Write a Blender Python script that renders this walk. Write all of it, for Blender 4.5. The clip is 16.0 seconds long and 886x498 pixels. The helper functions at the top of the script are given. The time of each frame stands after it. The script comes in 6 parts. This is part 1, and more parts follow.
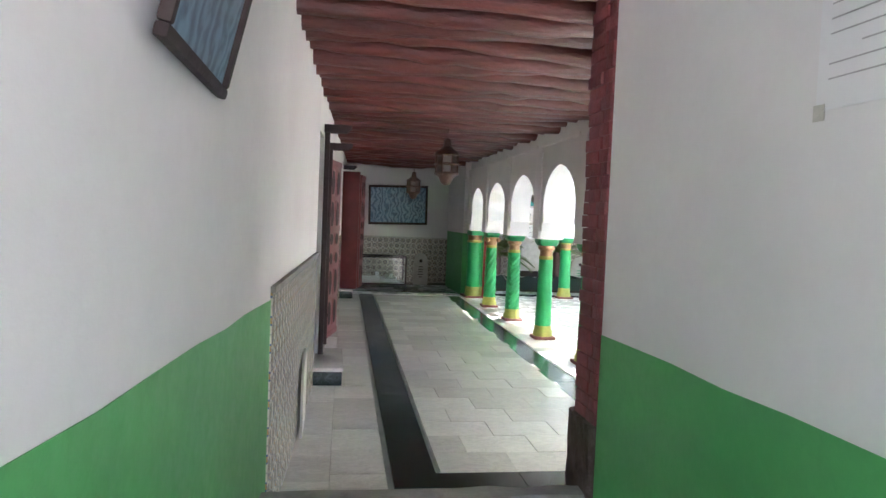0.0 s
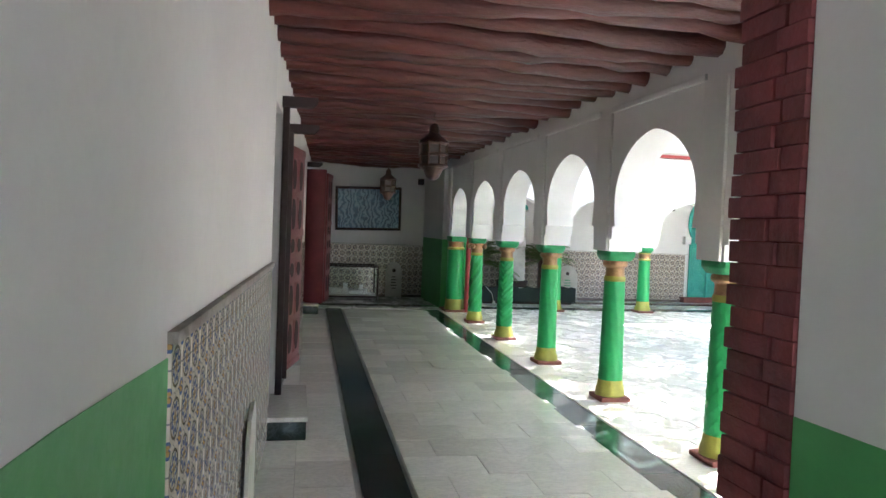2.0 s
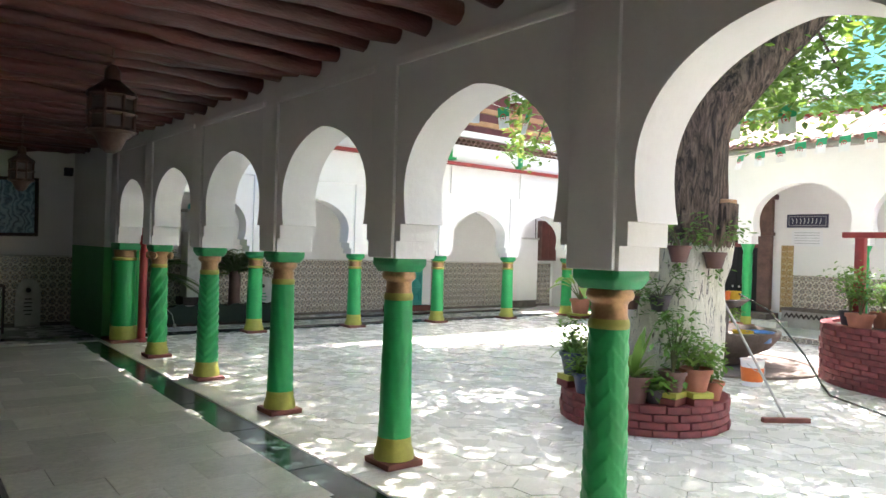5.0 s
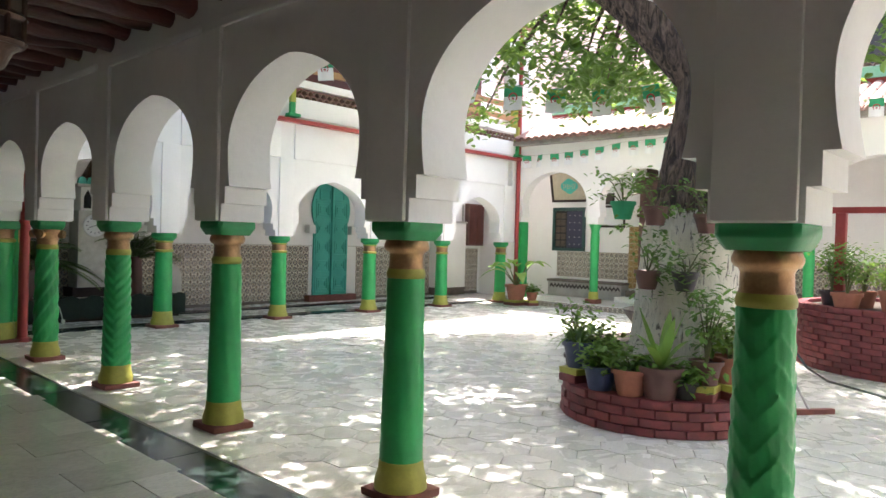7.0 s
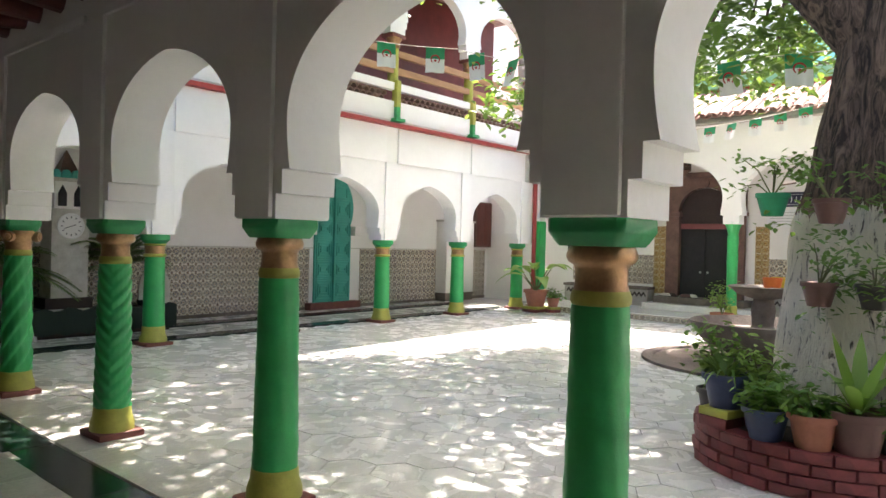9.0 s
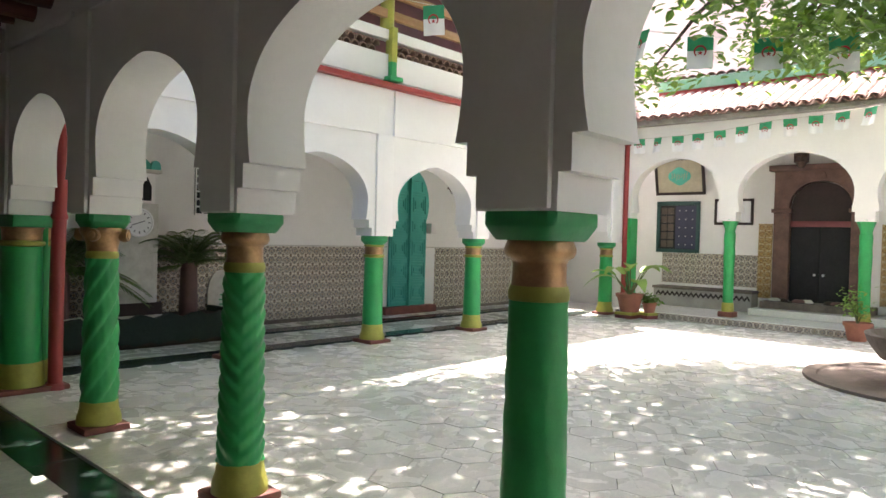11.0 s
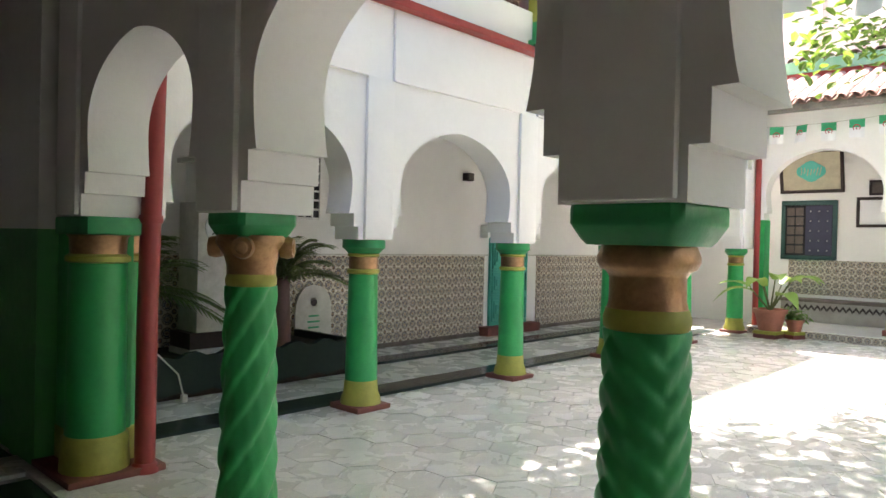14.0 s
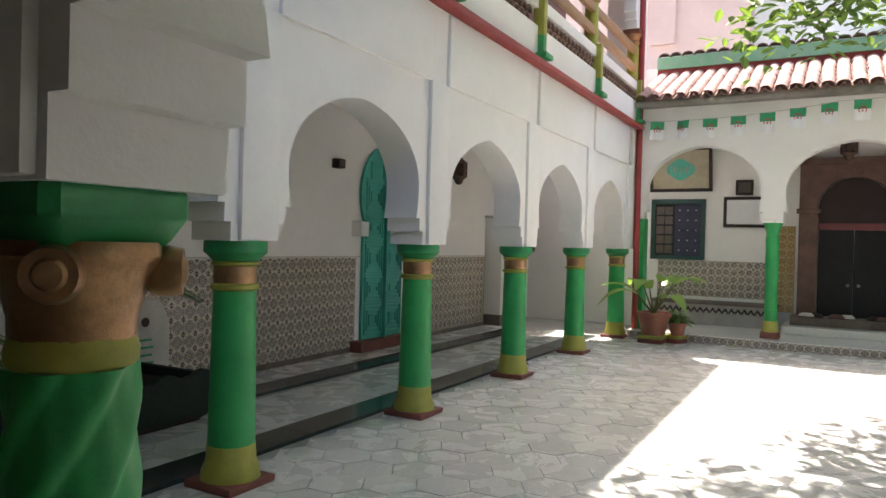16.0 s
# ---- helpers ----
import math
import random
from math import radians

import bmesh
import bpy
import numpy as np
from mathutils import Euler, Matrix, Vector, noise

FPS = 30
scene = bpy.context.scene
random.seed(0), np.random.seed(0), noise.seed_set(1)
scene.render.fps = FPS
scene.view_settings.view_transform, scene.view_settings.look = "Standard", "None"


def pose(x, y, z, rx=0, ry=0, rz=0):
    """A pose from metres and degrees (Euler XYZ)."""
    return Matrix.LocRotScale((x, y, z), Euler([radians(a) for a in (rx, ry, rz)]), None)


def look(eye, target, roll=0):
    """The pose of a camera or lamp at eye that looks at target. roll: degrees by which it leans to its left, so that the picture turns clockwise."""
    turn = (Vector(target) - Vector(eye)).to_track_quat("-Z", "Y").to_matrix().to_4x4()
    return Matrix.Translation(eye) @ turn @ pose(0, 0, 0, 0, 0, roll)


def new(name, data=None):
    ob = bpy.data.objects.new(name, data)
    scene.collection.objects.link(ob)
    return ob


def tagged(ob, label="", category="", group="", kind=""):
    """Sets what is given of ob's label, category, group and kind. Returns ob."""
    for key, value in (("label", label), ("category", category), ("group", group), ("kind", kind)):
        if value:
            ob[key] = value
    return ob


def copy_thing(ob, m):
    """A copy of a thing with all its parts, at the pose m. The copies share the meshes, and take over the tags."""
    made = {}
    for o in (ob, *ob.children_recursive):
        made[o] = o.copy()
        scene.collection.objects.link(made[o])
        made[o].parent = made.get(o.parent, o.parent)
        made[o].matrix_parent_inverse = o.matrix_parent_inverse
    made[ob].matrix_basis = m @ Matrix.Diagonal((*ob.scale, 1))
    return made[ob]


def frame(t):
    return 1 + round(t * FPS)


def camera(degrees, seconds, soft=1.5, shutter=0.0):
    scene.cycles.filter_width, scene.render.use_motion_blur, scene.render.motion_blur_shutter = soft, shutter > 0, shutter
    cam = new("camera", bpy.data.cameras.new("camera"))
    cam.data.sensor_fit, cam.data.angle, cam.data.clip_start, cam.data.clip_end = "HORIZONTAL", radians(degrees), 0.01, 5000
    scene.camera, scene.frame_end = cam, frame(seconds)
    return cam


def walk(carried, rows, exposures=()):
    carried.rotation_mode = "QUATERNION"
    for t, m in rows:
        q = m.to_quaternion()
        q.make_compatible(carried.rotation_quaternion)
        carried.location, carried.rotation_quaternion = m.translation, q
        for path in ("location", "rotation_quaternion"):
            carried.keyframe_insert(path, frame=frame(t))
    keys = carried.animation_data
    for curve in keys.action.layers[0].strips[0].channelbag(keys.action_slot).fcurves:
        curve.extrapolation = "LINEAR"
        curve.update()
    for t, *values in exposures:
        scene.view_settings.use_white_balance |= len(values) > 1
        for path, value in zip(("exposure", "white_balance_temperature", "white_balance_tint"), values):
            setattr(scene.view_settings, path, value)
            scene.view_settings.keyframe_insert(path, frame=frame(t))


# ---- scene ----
cam = camera(64.5, 16.0)
PATH = [
    (0, (-0.604, -0.738, 1.845), -9.01, -2.52, 2.40),
    (0.5, (-0.573, -0.300, 1.805), -8.47, -2.17, 2.57),
    (1, (-0.564, 0.173, 1.790), -8.46, -1.97, 2.64),
    (1.5, (-0.623, 0.593, 1.760), -9.21, -1.78, 2.60),
    (2, (-0.579, 1.096, 1.758), -11.86, -1.76, 2.25),
    (2.5, (-0.512, 1.601, 1.766), -16.70, -1.66, 1.86),
    (3, (-0.459, 2.114, 1.775), -21.96, -1.30, 1.82),
    (3.5, (-0.363, 2.566, 1.781), -25.12, -1.38, 1.60),
    (4, (-0.404, 2.890, 1.745), -29.02, -1.04, 1.36),
    (4.5, (-0.418, 3.239, 1.716), -34.55, -0.49, 1.60),
    (7, (-0.106, 5.110, 1.483), -47.51, -0.69, 1.60),
    (7.5, (-0.013, 5.498, 1.476), -49.15, -0.81, 1.42),
    (8, (0.123, 5.924, 1.472), -50.05, -0.66, 1.40),
    (10.5, (0.566, 8.056, 1.498), -48.45, -0.72, 1.60),
    (11, (0.609, 8.505, 1.478), -47.74, -0.89, 1.60),
    (11.5, (0.687, 8.955, 1.458), -47.31, -0.80, 1.50),
    (12, (0.778, 9.416, 1.468), -46.87, -0.48, 1.61),
    (12.5, (0.829, 9.864, 1.472), -47.13, -0.69, 1.60),
    (13, (0.925, 10.283, 1.466), -46.77, -0.78, 1.61),
    (13.5, (0.975, 10.678, 1.467), -46.57, -0.55, 1.42),
    (14, (1.044, 11.065, 1.475), -46.80, -0.56, 1.34),
    (14.5, (1.199, 11.442, 1.491), -47.31, -0.63, 1.50),
    (15, (1.371, 11.838, 1.501), -49.85, -0.93, 1.10),
    (15.5, (1.627, 12.189, 1.490), -54.71, -0.63, 0.90),
    (16, (1.954, 12.630, 1.499), -60.94, -0.49, 1.50),
]


def aim(eye, yaw, pitch):
    a, b = radians(yaw), radians(pitch)
    return (eye[0] - math.sin(a) * math.cos(b), eye[1] + math.cos(a) * math.cos(b), eye[2] + math.sin(b))


walk(cam, [(t, look(eye, aim(eye, yaw, pitch), roll)) for t, eye, yaw, pitch, roll in PATH],
     exposures=[(0, 4.15, 6000, 24), (2.0, 3.65, 6000, 21), (3.5, 3.15, 6100, 19), (7.0, 2.55, 6500, 20), (11.0, 2.47, 6700, 21), (14.0, 2.68, 6700, 21), (15.0, 2.5, 6700, 21), (16, 1.8, 6700, 21)])

# ---- light ----
SUN_WAY = Vector((0.385, 0.21, 1.0)).normalized()
world = bpy.data.worlds.new("sky")
scene.world = world
world.use_nodes = True
sky = world.node_tree.nodes.new("ShaderNodeTexSky")
sky.sky_type, sky.sun_disc = "NISHITA", False
sky.air_density, sky.dust_density = 1.3, 5.0
sky.sun_elevation = math.asin(SUN_WAY.z)
sky.sun_rotation = math.atan2(SUN_WAY.x, SUN_WAY.y)
back = world.node_tree.nodes["Background"]
back.inputs["Strength"].default_value = 0.15
world.node_tree.links.new(sky.outputs[0], back.inputs["Color"])
sun_data = bpy.data.lights.new("sun", "SUN")
sun_data.energy, sun_data.angle, sun_data.color = 4.6, radians(0.6), (1.0, 0.95, 0.86)
sun = new("sun", sun_data)
sun.matrix_world = look((8, 9, 30), Vector((8, 9, 30)) - SUN_WAY)

# daylight of the street door at the hall's end
door_light = bpy.data.lights.new("street_door_daylight", "AREA")
door_light.shape, door_light.size, door_light.size_y, door_light.energy, door_light.color = "RECTANGLE", 1.9, 2.5, 1.1, (1.0, 0.96, 1.0)
new("street_door_daylight", door_light).matrix_world = look((-0.15, -3.55, 1.6), (-0.15, 2.0, 1.75))


# ---- materials ----
def tree_of(name):
    m = bpy.data.materials.new(name)
    m.use_nodes = True
    return m, m.node_tree, m.node_tree.nodes["Principled BSDF"]


def maths(nt, op, a, b=None, c=None):
    n = nt.nodes.new("ShaderNodeMath")
    n.operation = op
    for i, v in enumerate((a, b, c)):
        if v is None:
            continue
        if isinstance(v, (int, float)):
            n.inputs[i].default_value = v
        else:
            nt.links.new(v, n.inputs[i])
    return n.outputs[0]


def mixed(nt, fac, a, b, kind="MIX"):
    n = nt.nodes.new("ShaderNodeMix")
    n.data_type, n.blend_type = "RGBA", kind
    for i, v in ((0, fac), (6, a), (7, b)):
        if isinstance(v, (int, float)):
            n.inputs[i].default_value = v
        elif isinstance(v, tuple):
            n.inputs[i].default_value = (*v, 1)
        else:
            nt.links.new(v, n.inputs[i])
    return n.outputs[2]


def noise_of(nt, coord, scale, detail=4.0, rough=0.6, stretch=None, distort=0.0):
    if stretch:
        mp = nt.nodes.new("ShaderNodeMapping")
        mp.inputs["Scale"].default_value = stretch
        nt.links.new(coord, mp.inputs[0])
        coord = mp.outputs[0]
    n = nt.nodes.new("ShaderNodeTexNoise")
    n.inputs["Scale"].default_value, n.inputs["Detail"].default_value, n.inputs["Roughness"].default_value = scale, detail, rough
    n.inputs["Distortion"].default_value = distort
    nt.links.new(coord, n.inputs["Vector"])
    return n.outputs["Fac"]


def band(nt, v, lo, hi):
    n = nt.nodes.new("ShaderNodeMapRange")
    n.inputs["From Min"].default_value, n.inputs["From Max"].default_value = lo, hi
    nt.links.new(v, n.inputs["Value"])
    return n.outputs[0]


def surface(name, base, dark, rough=0.6, coarse=1.2, fine=25.0, bump=0.15, metal=0.0, stretch=None, dirt=None, vary=0.0, coat=0.0, depth=0.01):
    """Painted, stone, wood or metal surface with broad stains and fine grain."""
    m, nt, bsdf = tree_of(name)
    co = nt.nodes.new("ShaderNodeTexCoord").outputs["Object"]
    big = noise_of(nt, co, coarse, 5, 0.65, stretch)
    small = noise_of(nt, co, fine, 5, 0.7, stretch)
    col = mixed(nt, band(nt, big, 0.35, 0.7), base, dark)
    col = mixed(nt, maths(nt, "MULTIPLY", band(nt, small, 0.45, 0.75), 0.45), col, dark)
    if dirt:
        d = noise_of(nt, co, coarse * 2.3, 8, 0.75)
        col = mixed(nt, maths(nt, "MULTIPLY", band(nt, d, 0.58, 0.68), 0.6), col, dirt)
    if vary:
        rnd = nt.nodes.new("ShaderNodeObjectInfo").outputs["Random"]
        h = nt.nodes.new("ShaderNodeHueSaturation")
        nt.links.new(col, h.inputs["Color"])
        nt.links.new(maths(nt, "ADD", maths(nt, "MULTIPLY", rnd, vary), 1 - vary / 2), h.inputs["Value"])
        col = h.outputs[0]
    nt.links.new(col, bsdf.inputs["Base Color"])
    nt.links.new(maths(nt, "ADD", maths(nt, "MULTIPLY", small, 0.25), rough - 0.12), bsdf.inputs["Roughness"])
    bsdf.inputs["Metallic"].default_value = metal
    bsdf.inputs["Coat Weight"].default_value = coat
    bsdf.inputs["Coat Roughness"].default_value = 0.2
    if bump:
        b = nt.nodes.new("ShaderNodeBump")
        b.inputs["Strength"].default_value, b.inputs["Distance"].default_value = bump, depth
        nt.links.new(maths(nt, "ADD", small, maths(nt, "MULTIPLY", big, 2.0)), b.inputs["Height"])
        nt.links.new(b.outputs[0], bsdf.inputs["Normal"])
    return m


def marble(name, base, vein, rough, vary=0.12, random_source="Object"):
    m, nt, bsdf = tree_of(name)
    co = nt.nodes.new("ShaderNodeTexCoord").outputs["Object"]
    info = nt.nodes.new("ShaderNodeObjectInfo")
    rnd = info.outputs["Random"] if random_source == "Object" else nt.nodes.new("ShaderNodeNewGeometry").outputs["Random Per Island"]
    sh = nt.nodes.new("ShaderNodeVectorMath")
    sh.operation = "ADD"
    nt.links.new(co, sh.inputs[0])
    nt.links.new(maths(nt, "MULTIPLY", rnd, 37.0), sh.inputs[1])
    cloud = noise_of(nt, sh.outputs[0], 2.2, 5, 0.6, None, 1.2)
    veins = noise_of(nt, sh.outputs[0], 4.0, 8, 0.7, (1, 2.2, 1), 2.5)
    v = maths(nt, "ABSOLUTE", maths(nt, "SUBTRACT", veins, 0.5))
    col = mixed(nt, band(nt, cloud, 0.35, 0.75), base, tuple(c * 0.86 for c in base))
    col = mixed(nt, maths(nt, "MULTIPLY", maths(nt, "SUBTRACT", 1.0, band(nt, v, 0.0, 0.05)), 0.4), col, vein)
    h = nt.nodes.new("ShaderNodeHueSaturation")
    nt.links.new(col, h.inputs["Color"])
    nt.links.new(maths(nt, "ADD", maths(nt, "MULTIPLY", rnd, vary), 1 - vary / 2), h.inputs["Value"])
    nt.links.new(h.outputs[0], bsdf.inputs["Base Color"])
    nt.links.new(maths(nt, "ADD", maths(nt, "MULTIPLY", cloud, 0.22), rough - 0.1), bsdf.inputs["Roughness"])
    return m


def glazed_tile(name, ground, blue, ochre):
    """Glazed wall tile: a rosette in a ring, quarter rosettes in the corners, dark outlines; one tile to the UV square."""
    m, nt, bsdf = tree_of(name)
    uv = nt.nodes.new("ShaderNodeTexCoord").outputs["UV"]
    sep = nt.nodes.new("ShaderNodeSeparateXYZ")
    nt.links.new(uv, sep.inputs[0])
    u = maths(nt, "ABSOLUTE", maths(nt, "SUBTRACT", sep.outputs[0], 0.5))
    v = maths(nt, "ABSOLUTE", maths(nt, "SUBTRACT", sep.outputs[1], 0.5))
    r = maths(nt, "SQRT", maths(nt, "ADD", maths(nt, "MULTIPLY", u, u), maths(nt, "MULTIPLY", v, v)))
    uu, vv = maths(nt, "SUBTRACT", 0.5, u), maths(nt, "SUBTRACT", 0.5, v)
    rc = maths(nt, "SQRT", maths(nt, "ADD", maths(nt, "MULTIPLY", uu, uu), maths(nt, "MULTIPLY", vv, vv)))
    ang = maths(nt, "ARCTAN2", v, u)
    petal = maths(nt, "MULTIPLY", maths(nt, "COSINE", maths(nt, "MULTIPLY", ang, 8.0)), 0.05)
    rp = maths(nt, "ADD", r, petal)

    def ring(d, at, half):
        return maths(nt, "LESS_THAN", maths(nt, "ABSOLUTE", maths(nt, "SUBTRACT", d, at)), half)

    col = mixed(nt, ring(rp, 0.24, 0.055), ground, blue)
    col = mixed(nt, maths(nt, "LESS_THAN", rp, 0.11), col, ochre)
    col = mixed(nt, ring(r, 0.385, 0.03), col, tuple(c * 0.35 for c in ochre))
    col = mixed(nt, maths(nt, "LESS_THAN", rc, 0.17), col, blue)
    col = mixed(nt, maths(nt, "LESS_THAN", rc, 0.1), col, ochre)
    cross = maths(nt, "LESS_THAN", maths(nt, "MINIMUM", u, v), 0.018)
    col = mixed(nt, maths(nt, "MULTIPLY", cross, 0.7), col, tuple(c * 0.5 for c in blue))
    co = nt.nodes.new("ShaderNodeTexCoord").outputs["Object"]
    wear = noise_of(nt, co, 9.0, 5, 0.7)
    col = mixed(nt, maths(nt, "MULTIPLY", band(nt, wear, 0.5, 0.8), 0.5), col, ground)
    nt.links.new(col, bsdf.inputs["Base Color"])
    bsdf.inputs["Roughness"].default_value = 0.22
    b = nt.nodes.new("ShaderNodeBump")
    b.inputs["Strength"].default_value, b.inputs["Distance"].default_value = 0.2, 0.004
    nt.links.new(wear, b.inputs["Height"])
    nt.links.new(b.outputs[0], bsdf.inputs["Normal"])
    return m


def leaf_stuff(name, a, b, rough=0.45, through_light=0.35):
    m, nt, bsdf = tree_of(name)
    rnd = nt.nodes.new("ShaderNodeNewGeometry").outputs["Random Per Island"]
    col = mixed(nt, rnd, a, b)
    co = nt.nodes.new("ShaderNodeTexCoord").outputs["Object"]
    col = mixed(nt, maths(nt, "MULTIPLY", noise_of(nt, co, 30.0), 0.3), col, tuple(c * 0.5 for c in a))
    nt.links.new(col, bsdf.inputs["Base Color"])
    bsdf.inputs["Roughness"].default_value = rough
    tr = nt.nodes.new("ShaderNodeBsdfTranslucent")
    nt.links.new(mixed(nt, 0.5, col, (0.35, 0.5, 0.05)), tr.inputs["Color"])
    mx = nt.nodes.new("ShaderNodeMixShader")
    mx.inputs[0].default_value = through_light
    nt.links.new(bsdf.outputs[0], mx.inputs[1])
    nt.links.new(tr.outputs[0], mx.inputs[2])
    nt.links.new(mx.outputs[0], nt.nodes["Material Output"].inputs["Surface"])
    return m


def bark():
    m, nt, bsdf = tree_of("bark")
    co = nt.nodes.new("ShaderNodeTexCoord").outputs["Object"]
    ridges = noise_of(nt, co, 11.0, 6, 0.65, (1.6, 1.6, 0.3), 1.3)
    fine = noise_of(nt, co, 40.0, 5, 0.7, (1, 1, 0.4))
    col = mixed(nt, band(nt, ridges, 0.4, 0.62), (0.03, 0.02, 0.015), (0.21, 0.145, 0.105))
    sep = nt.nodes.new("ShaderNodeSeparateXYZ")
    nt.links.new(co, sep.inputs[0])
    edge = maths(nt, "ADD", sep.outputs[2], maths(nt, "MULTIPLY", ridges, 0.5))
    lime = maths(nt, "MULTIPLY", maths(nt, "LESS_THAN", edge, 2.02), band(nt, maths(nt, "ADD", ridges, maths(nt, "MULTIPLY", fine, 0.35)), 0.5, 0.6))
    col = mixed(nt, lime, col, (0.80, 0.76, 0.65))
    nt.links.new(col, bsdf.inputs["Base Color"])
    bsdf.inputs["Roughness"].default_value = 0.9
    b = nt.nodes.new("ShaderNodeBump")
    b.inputs["Strength"].default_value, b.inputs["Distance"].default_value = 1.0, 0.09
    nt.links.new(maths(nt, "ADD", ridges, maths(nt, "MULTIPLY", fine, 0.2)), b.inputs["Height"])
    nt.links.new(b.outputs[0], bsdf.inputs["Normal"])
    return m


def blue_picture():
    m, nt, bsdf = tree_of("blue_picture")
    co = nt.nodes.new("ShaderNodeTexCoord").outputs["Object"]
    w = nt.nodes.new("ShaderNodeTexWave")
    w.inputs["Scale"].default_value, w.inputs["Distortion"].default_value, w.inputs["Detail"].default_value = 3.0, 14.0, 5.0
    w.inputs["Detail Scale"].default_value = 1.6
    nt.links.new(co, w.inputs["Vector"])
    n = noise_of(nt, co, 5.0, 8, 0.7, None, 1.0)
    col = mixed(nt, band(nt, n, 0.35, 0.65), (0.02, 0.05, 0.1), (0.08, 0.2, 0.3))
    col = mixed(nt, maths(nt, "MULTIPLY", w.outputs["Fac"], 0.55), col, (0.3, 0.48, 0.6))
    nt.links.new(col, bsdf.inputs["Base Color"])
    bsdf.inputs["Roughness"].default_value = 0.3
    return m


def clear_glass(name):
    m, nt, bsdf = tree_of(name)
    tr, gl = nt.nodes.new("ShaderNodeBsdfTransparent"), nt.nodes.new("ShaderNodeBsdfGlossy")
    gl.inputs["Roughness"].default_value = 0.03
    tr.inputs["Color"].default_value = (0.88, 0.93, 0.91, 1)
    mx = nt.nodes.new("ShaderNodeMixShader")
    mx.inputs[0].default_value = 0.08
    nt.links.new(tr.outputs[0], mx.inputs[1])
    nt.links.new(gl.outputs[0], mx.inputs[2])
    nt.links.new(mx.outputs[0], nt.nodes["Material Output"].inputs["Surface"])
    return m


WHITE = surface("white_plaster", (0.85, 0.835, 0.81), (0.77, 0.755, 0.73), 0.8, 0.7, 18, 0.25, depth=0.012)
HALL = surface("hall_paint", (0.80, 0.78, 0.77), (0.73, 0.71, 0.70), 0.6, 0.8, 14, 0.2, dirt=None, depth=0.012)
GREEN_WALL = surface("green_wall_paint", (0.10, 0.42, 0.13), (0.07, 0.33, 0.1), 0.45, 0.9, 14, 0.2, depth=0.01)
GREEN = surface("green_column_paint", (0.02, 0.40, 0.11), (0.012, 0.29, 0.08), 0.4, 3, 30, 0.25, depth=0.006)
GREEN_DK = surface("green_impost_paint", (0.015, 0.32, 0.10), (0.01, 0.22, 0.07), 0.4, 4, 30, 0.25, depth=0.006)
YELLOW = surface("yellow_column_paint", (0.42, 0.41, 0.07), (0.28, 0.28, 0.05), 0.5, 5, 30, 0.25, depth=0.006)
GOLD = surface("gold_paint", (0.50, 0.30, 0.15), (0.24, 0.13, 0.07), 0.34, 6, 40, 0.5, metal=0.75, depth=0.006)
PLINTH = surface("red_plinth", (0.22, 0.07, 0.05), (0.13, 0.04, 0.03), 0.65, 6, 40, 0.3)
RED = surface("red_pipe_paint", (0.36, 0.045, 0.04), (0.26, 0.03, 0.03), 0.45, 4, 30, 0.15)
BEAM = surface("red_brown_log", (0.155, 0.042, 0.032), (0.055, 0.017, 0.014), 0.34, 3, 22, 0.55, stretch=(0.25, 1, 1), depth=0.03)
BOARD = surface("red_brown_board", (0.13, 0.035, 0.024), (0.07, 0.018, 0.013), 0.6, 3, 22, 0.3, stretch=(1, 0.2, 1))
DOOR_RED = surface("oxblood_door_paint", (0.20, 0.045, 0.045), (0.13, 0.03, 0.03), 0.45, 3, 25, 0.2)
DARK = surface("dark_wood", (0.035, 0.018, 0.015), (0.016, 0.009, 0.008), 0.7, 3, 25, 0.2)
# near-black for interior shade put into colour; also the truly black loudspeaker grille
BLACK = surface("black_and_interior_shade", (0.02, 0.02, 0.022), (0.012, 0.012, 0.014), 0.8, 3, 25, 0.0)
TEAL = surface("teal_door_paint", (0.06, 0.45, 0.36), (0.04, 0.36, 0.29), 0.45, 2, 25, 0.2)
BRICK_RED = surface("red_painted_brick", (0.24, 0.05, 0.05), (0.13, 0.032, 0.035), 0.6, 5, 30, 0.6, vary=0.4, depth=0.012)
MORTAR = surface("red_mortar", (0.20, 0.036, 0.04), (0.13, 0.026, 0.03), 0.9, 6, 40, 0.4)
RUBBLE = surface("bare_rubble", (0.16, 0.11, 0.09), (0.07, 0.045, 0.035), 0.95, 7, 30, 1.0, depth=0.05)
MARBLE = marble("pale_marble", (0.76, 0.75, 0.70), (0.40, 0.41, 0.38), 0.2, 0.26)
MARBLE_HEX = marble("grey_white_marble", (0.65, 0.655, 0.615), (0.40, 0.43, 0.40), 0.26, 0.13)
MARBLE_HEX_J = marble("grey_white_marble_far", (0.65, 0.655, 0.615), (0.40, 0.43, 0.40), 0.26, 0.13, "Island")
SLATE = marble("dark_green_marble", (0.018, 0.03, 0.026), (0.06, 0.09, 0.08), 0.16, 0.3)
JOINT = surface("joint_cement", (0.40, 0.40, 0.37), (0.28, 0.28, 0.26), 0.85, 3, 30, 0.2)
CEMENT = surface("sill_cement", (0.36, 0.34, 0.3), (0.22, 0.2, 0.18), 0.9, 4, 30, 0.8, depth=0.03)
TILE = glazed_tile("glazed_tile", (0.62, 0.56, 0.46), (0.07, 0.075, 0.12), (0.34, 0.21, 0.10))
TILE_W = glazed_tile("glazed_tile_blue", (0.62, 0.58, 0.50), (0.10, 0.15, 0.30), (0.42, 0.28, 0.12))
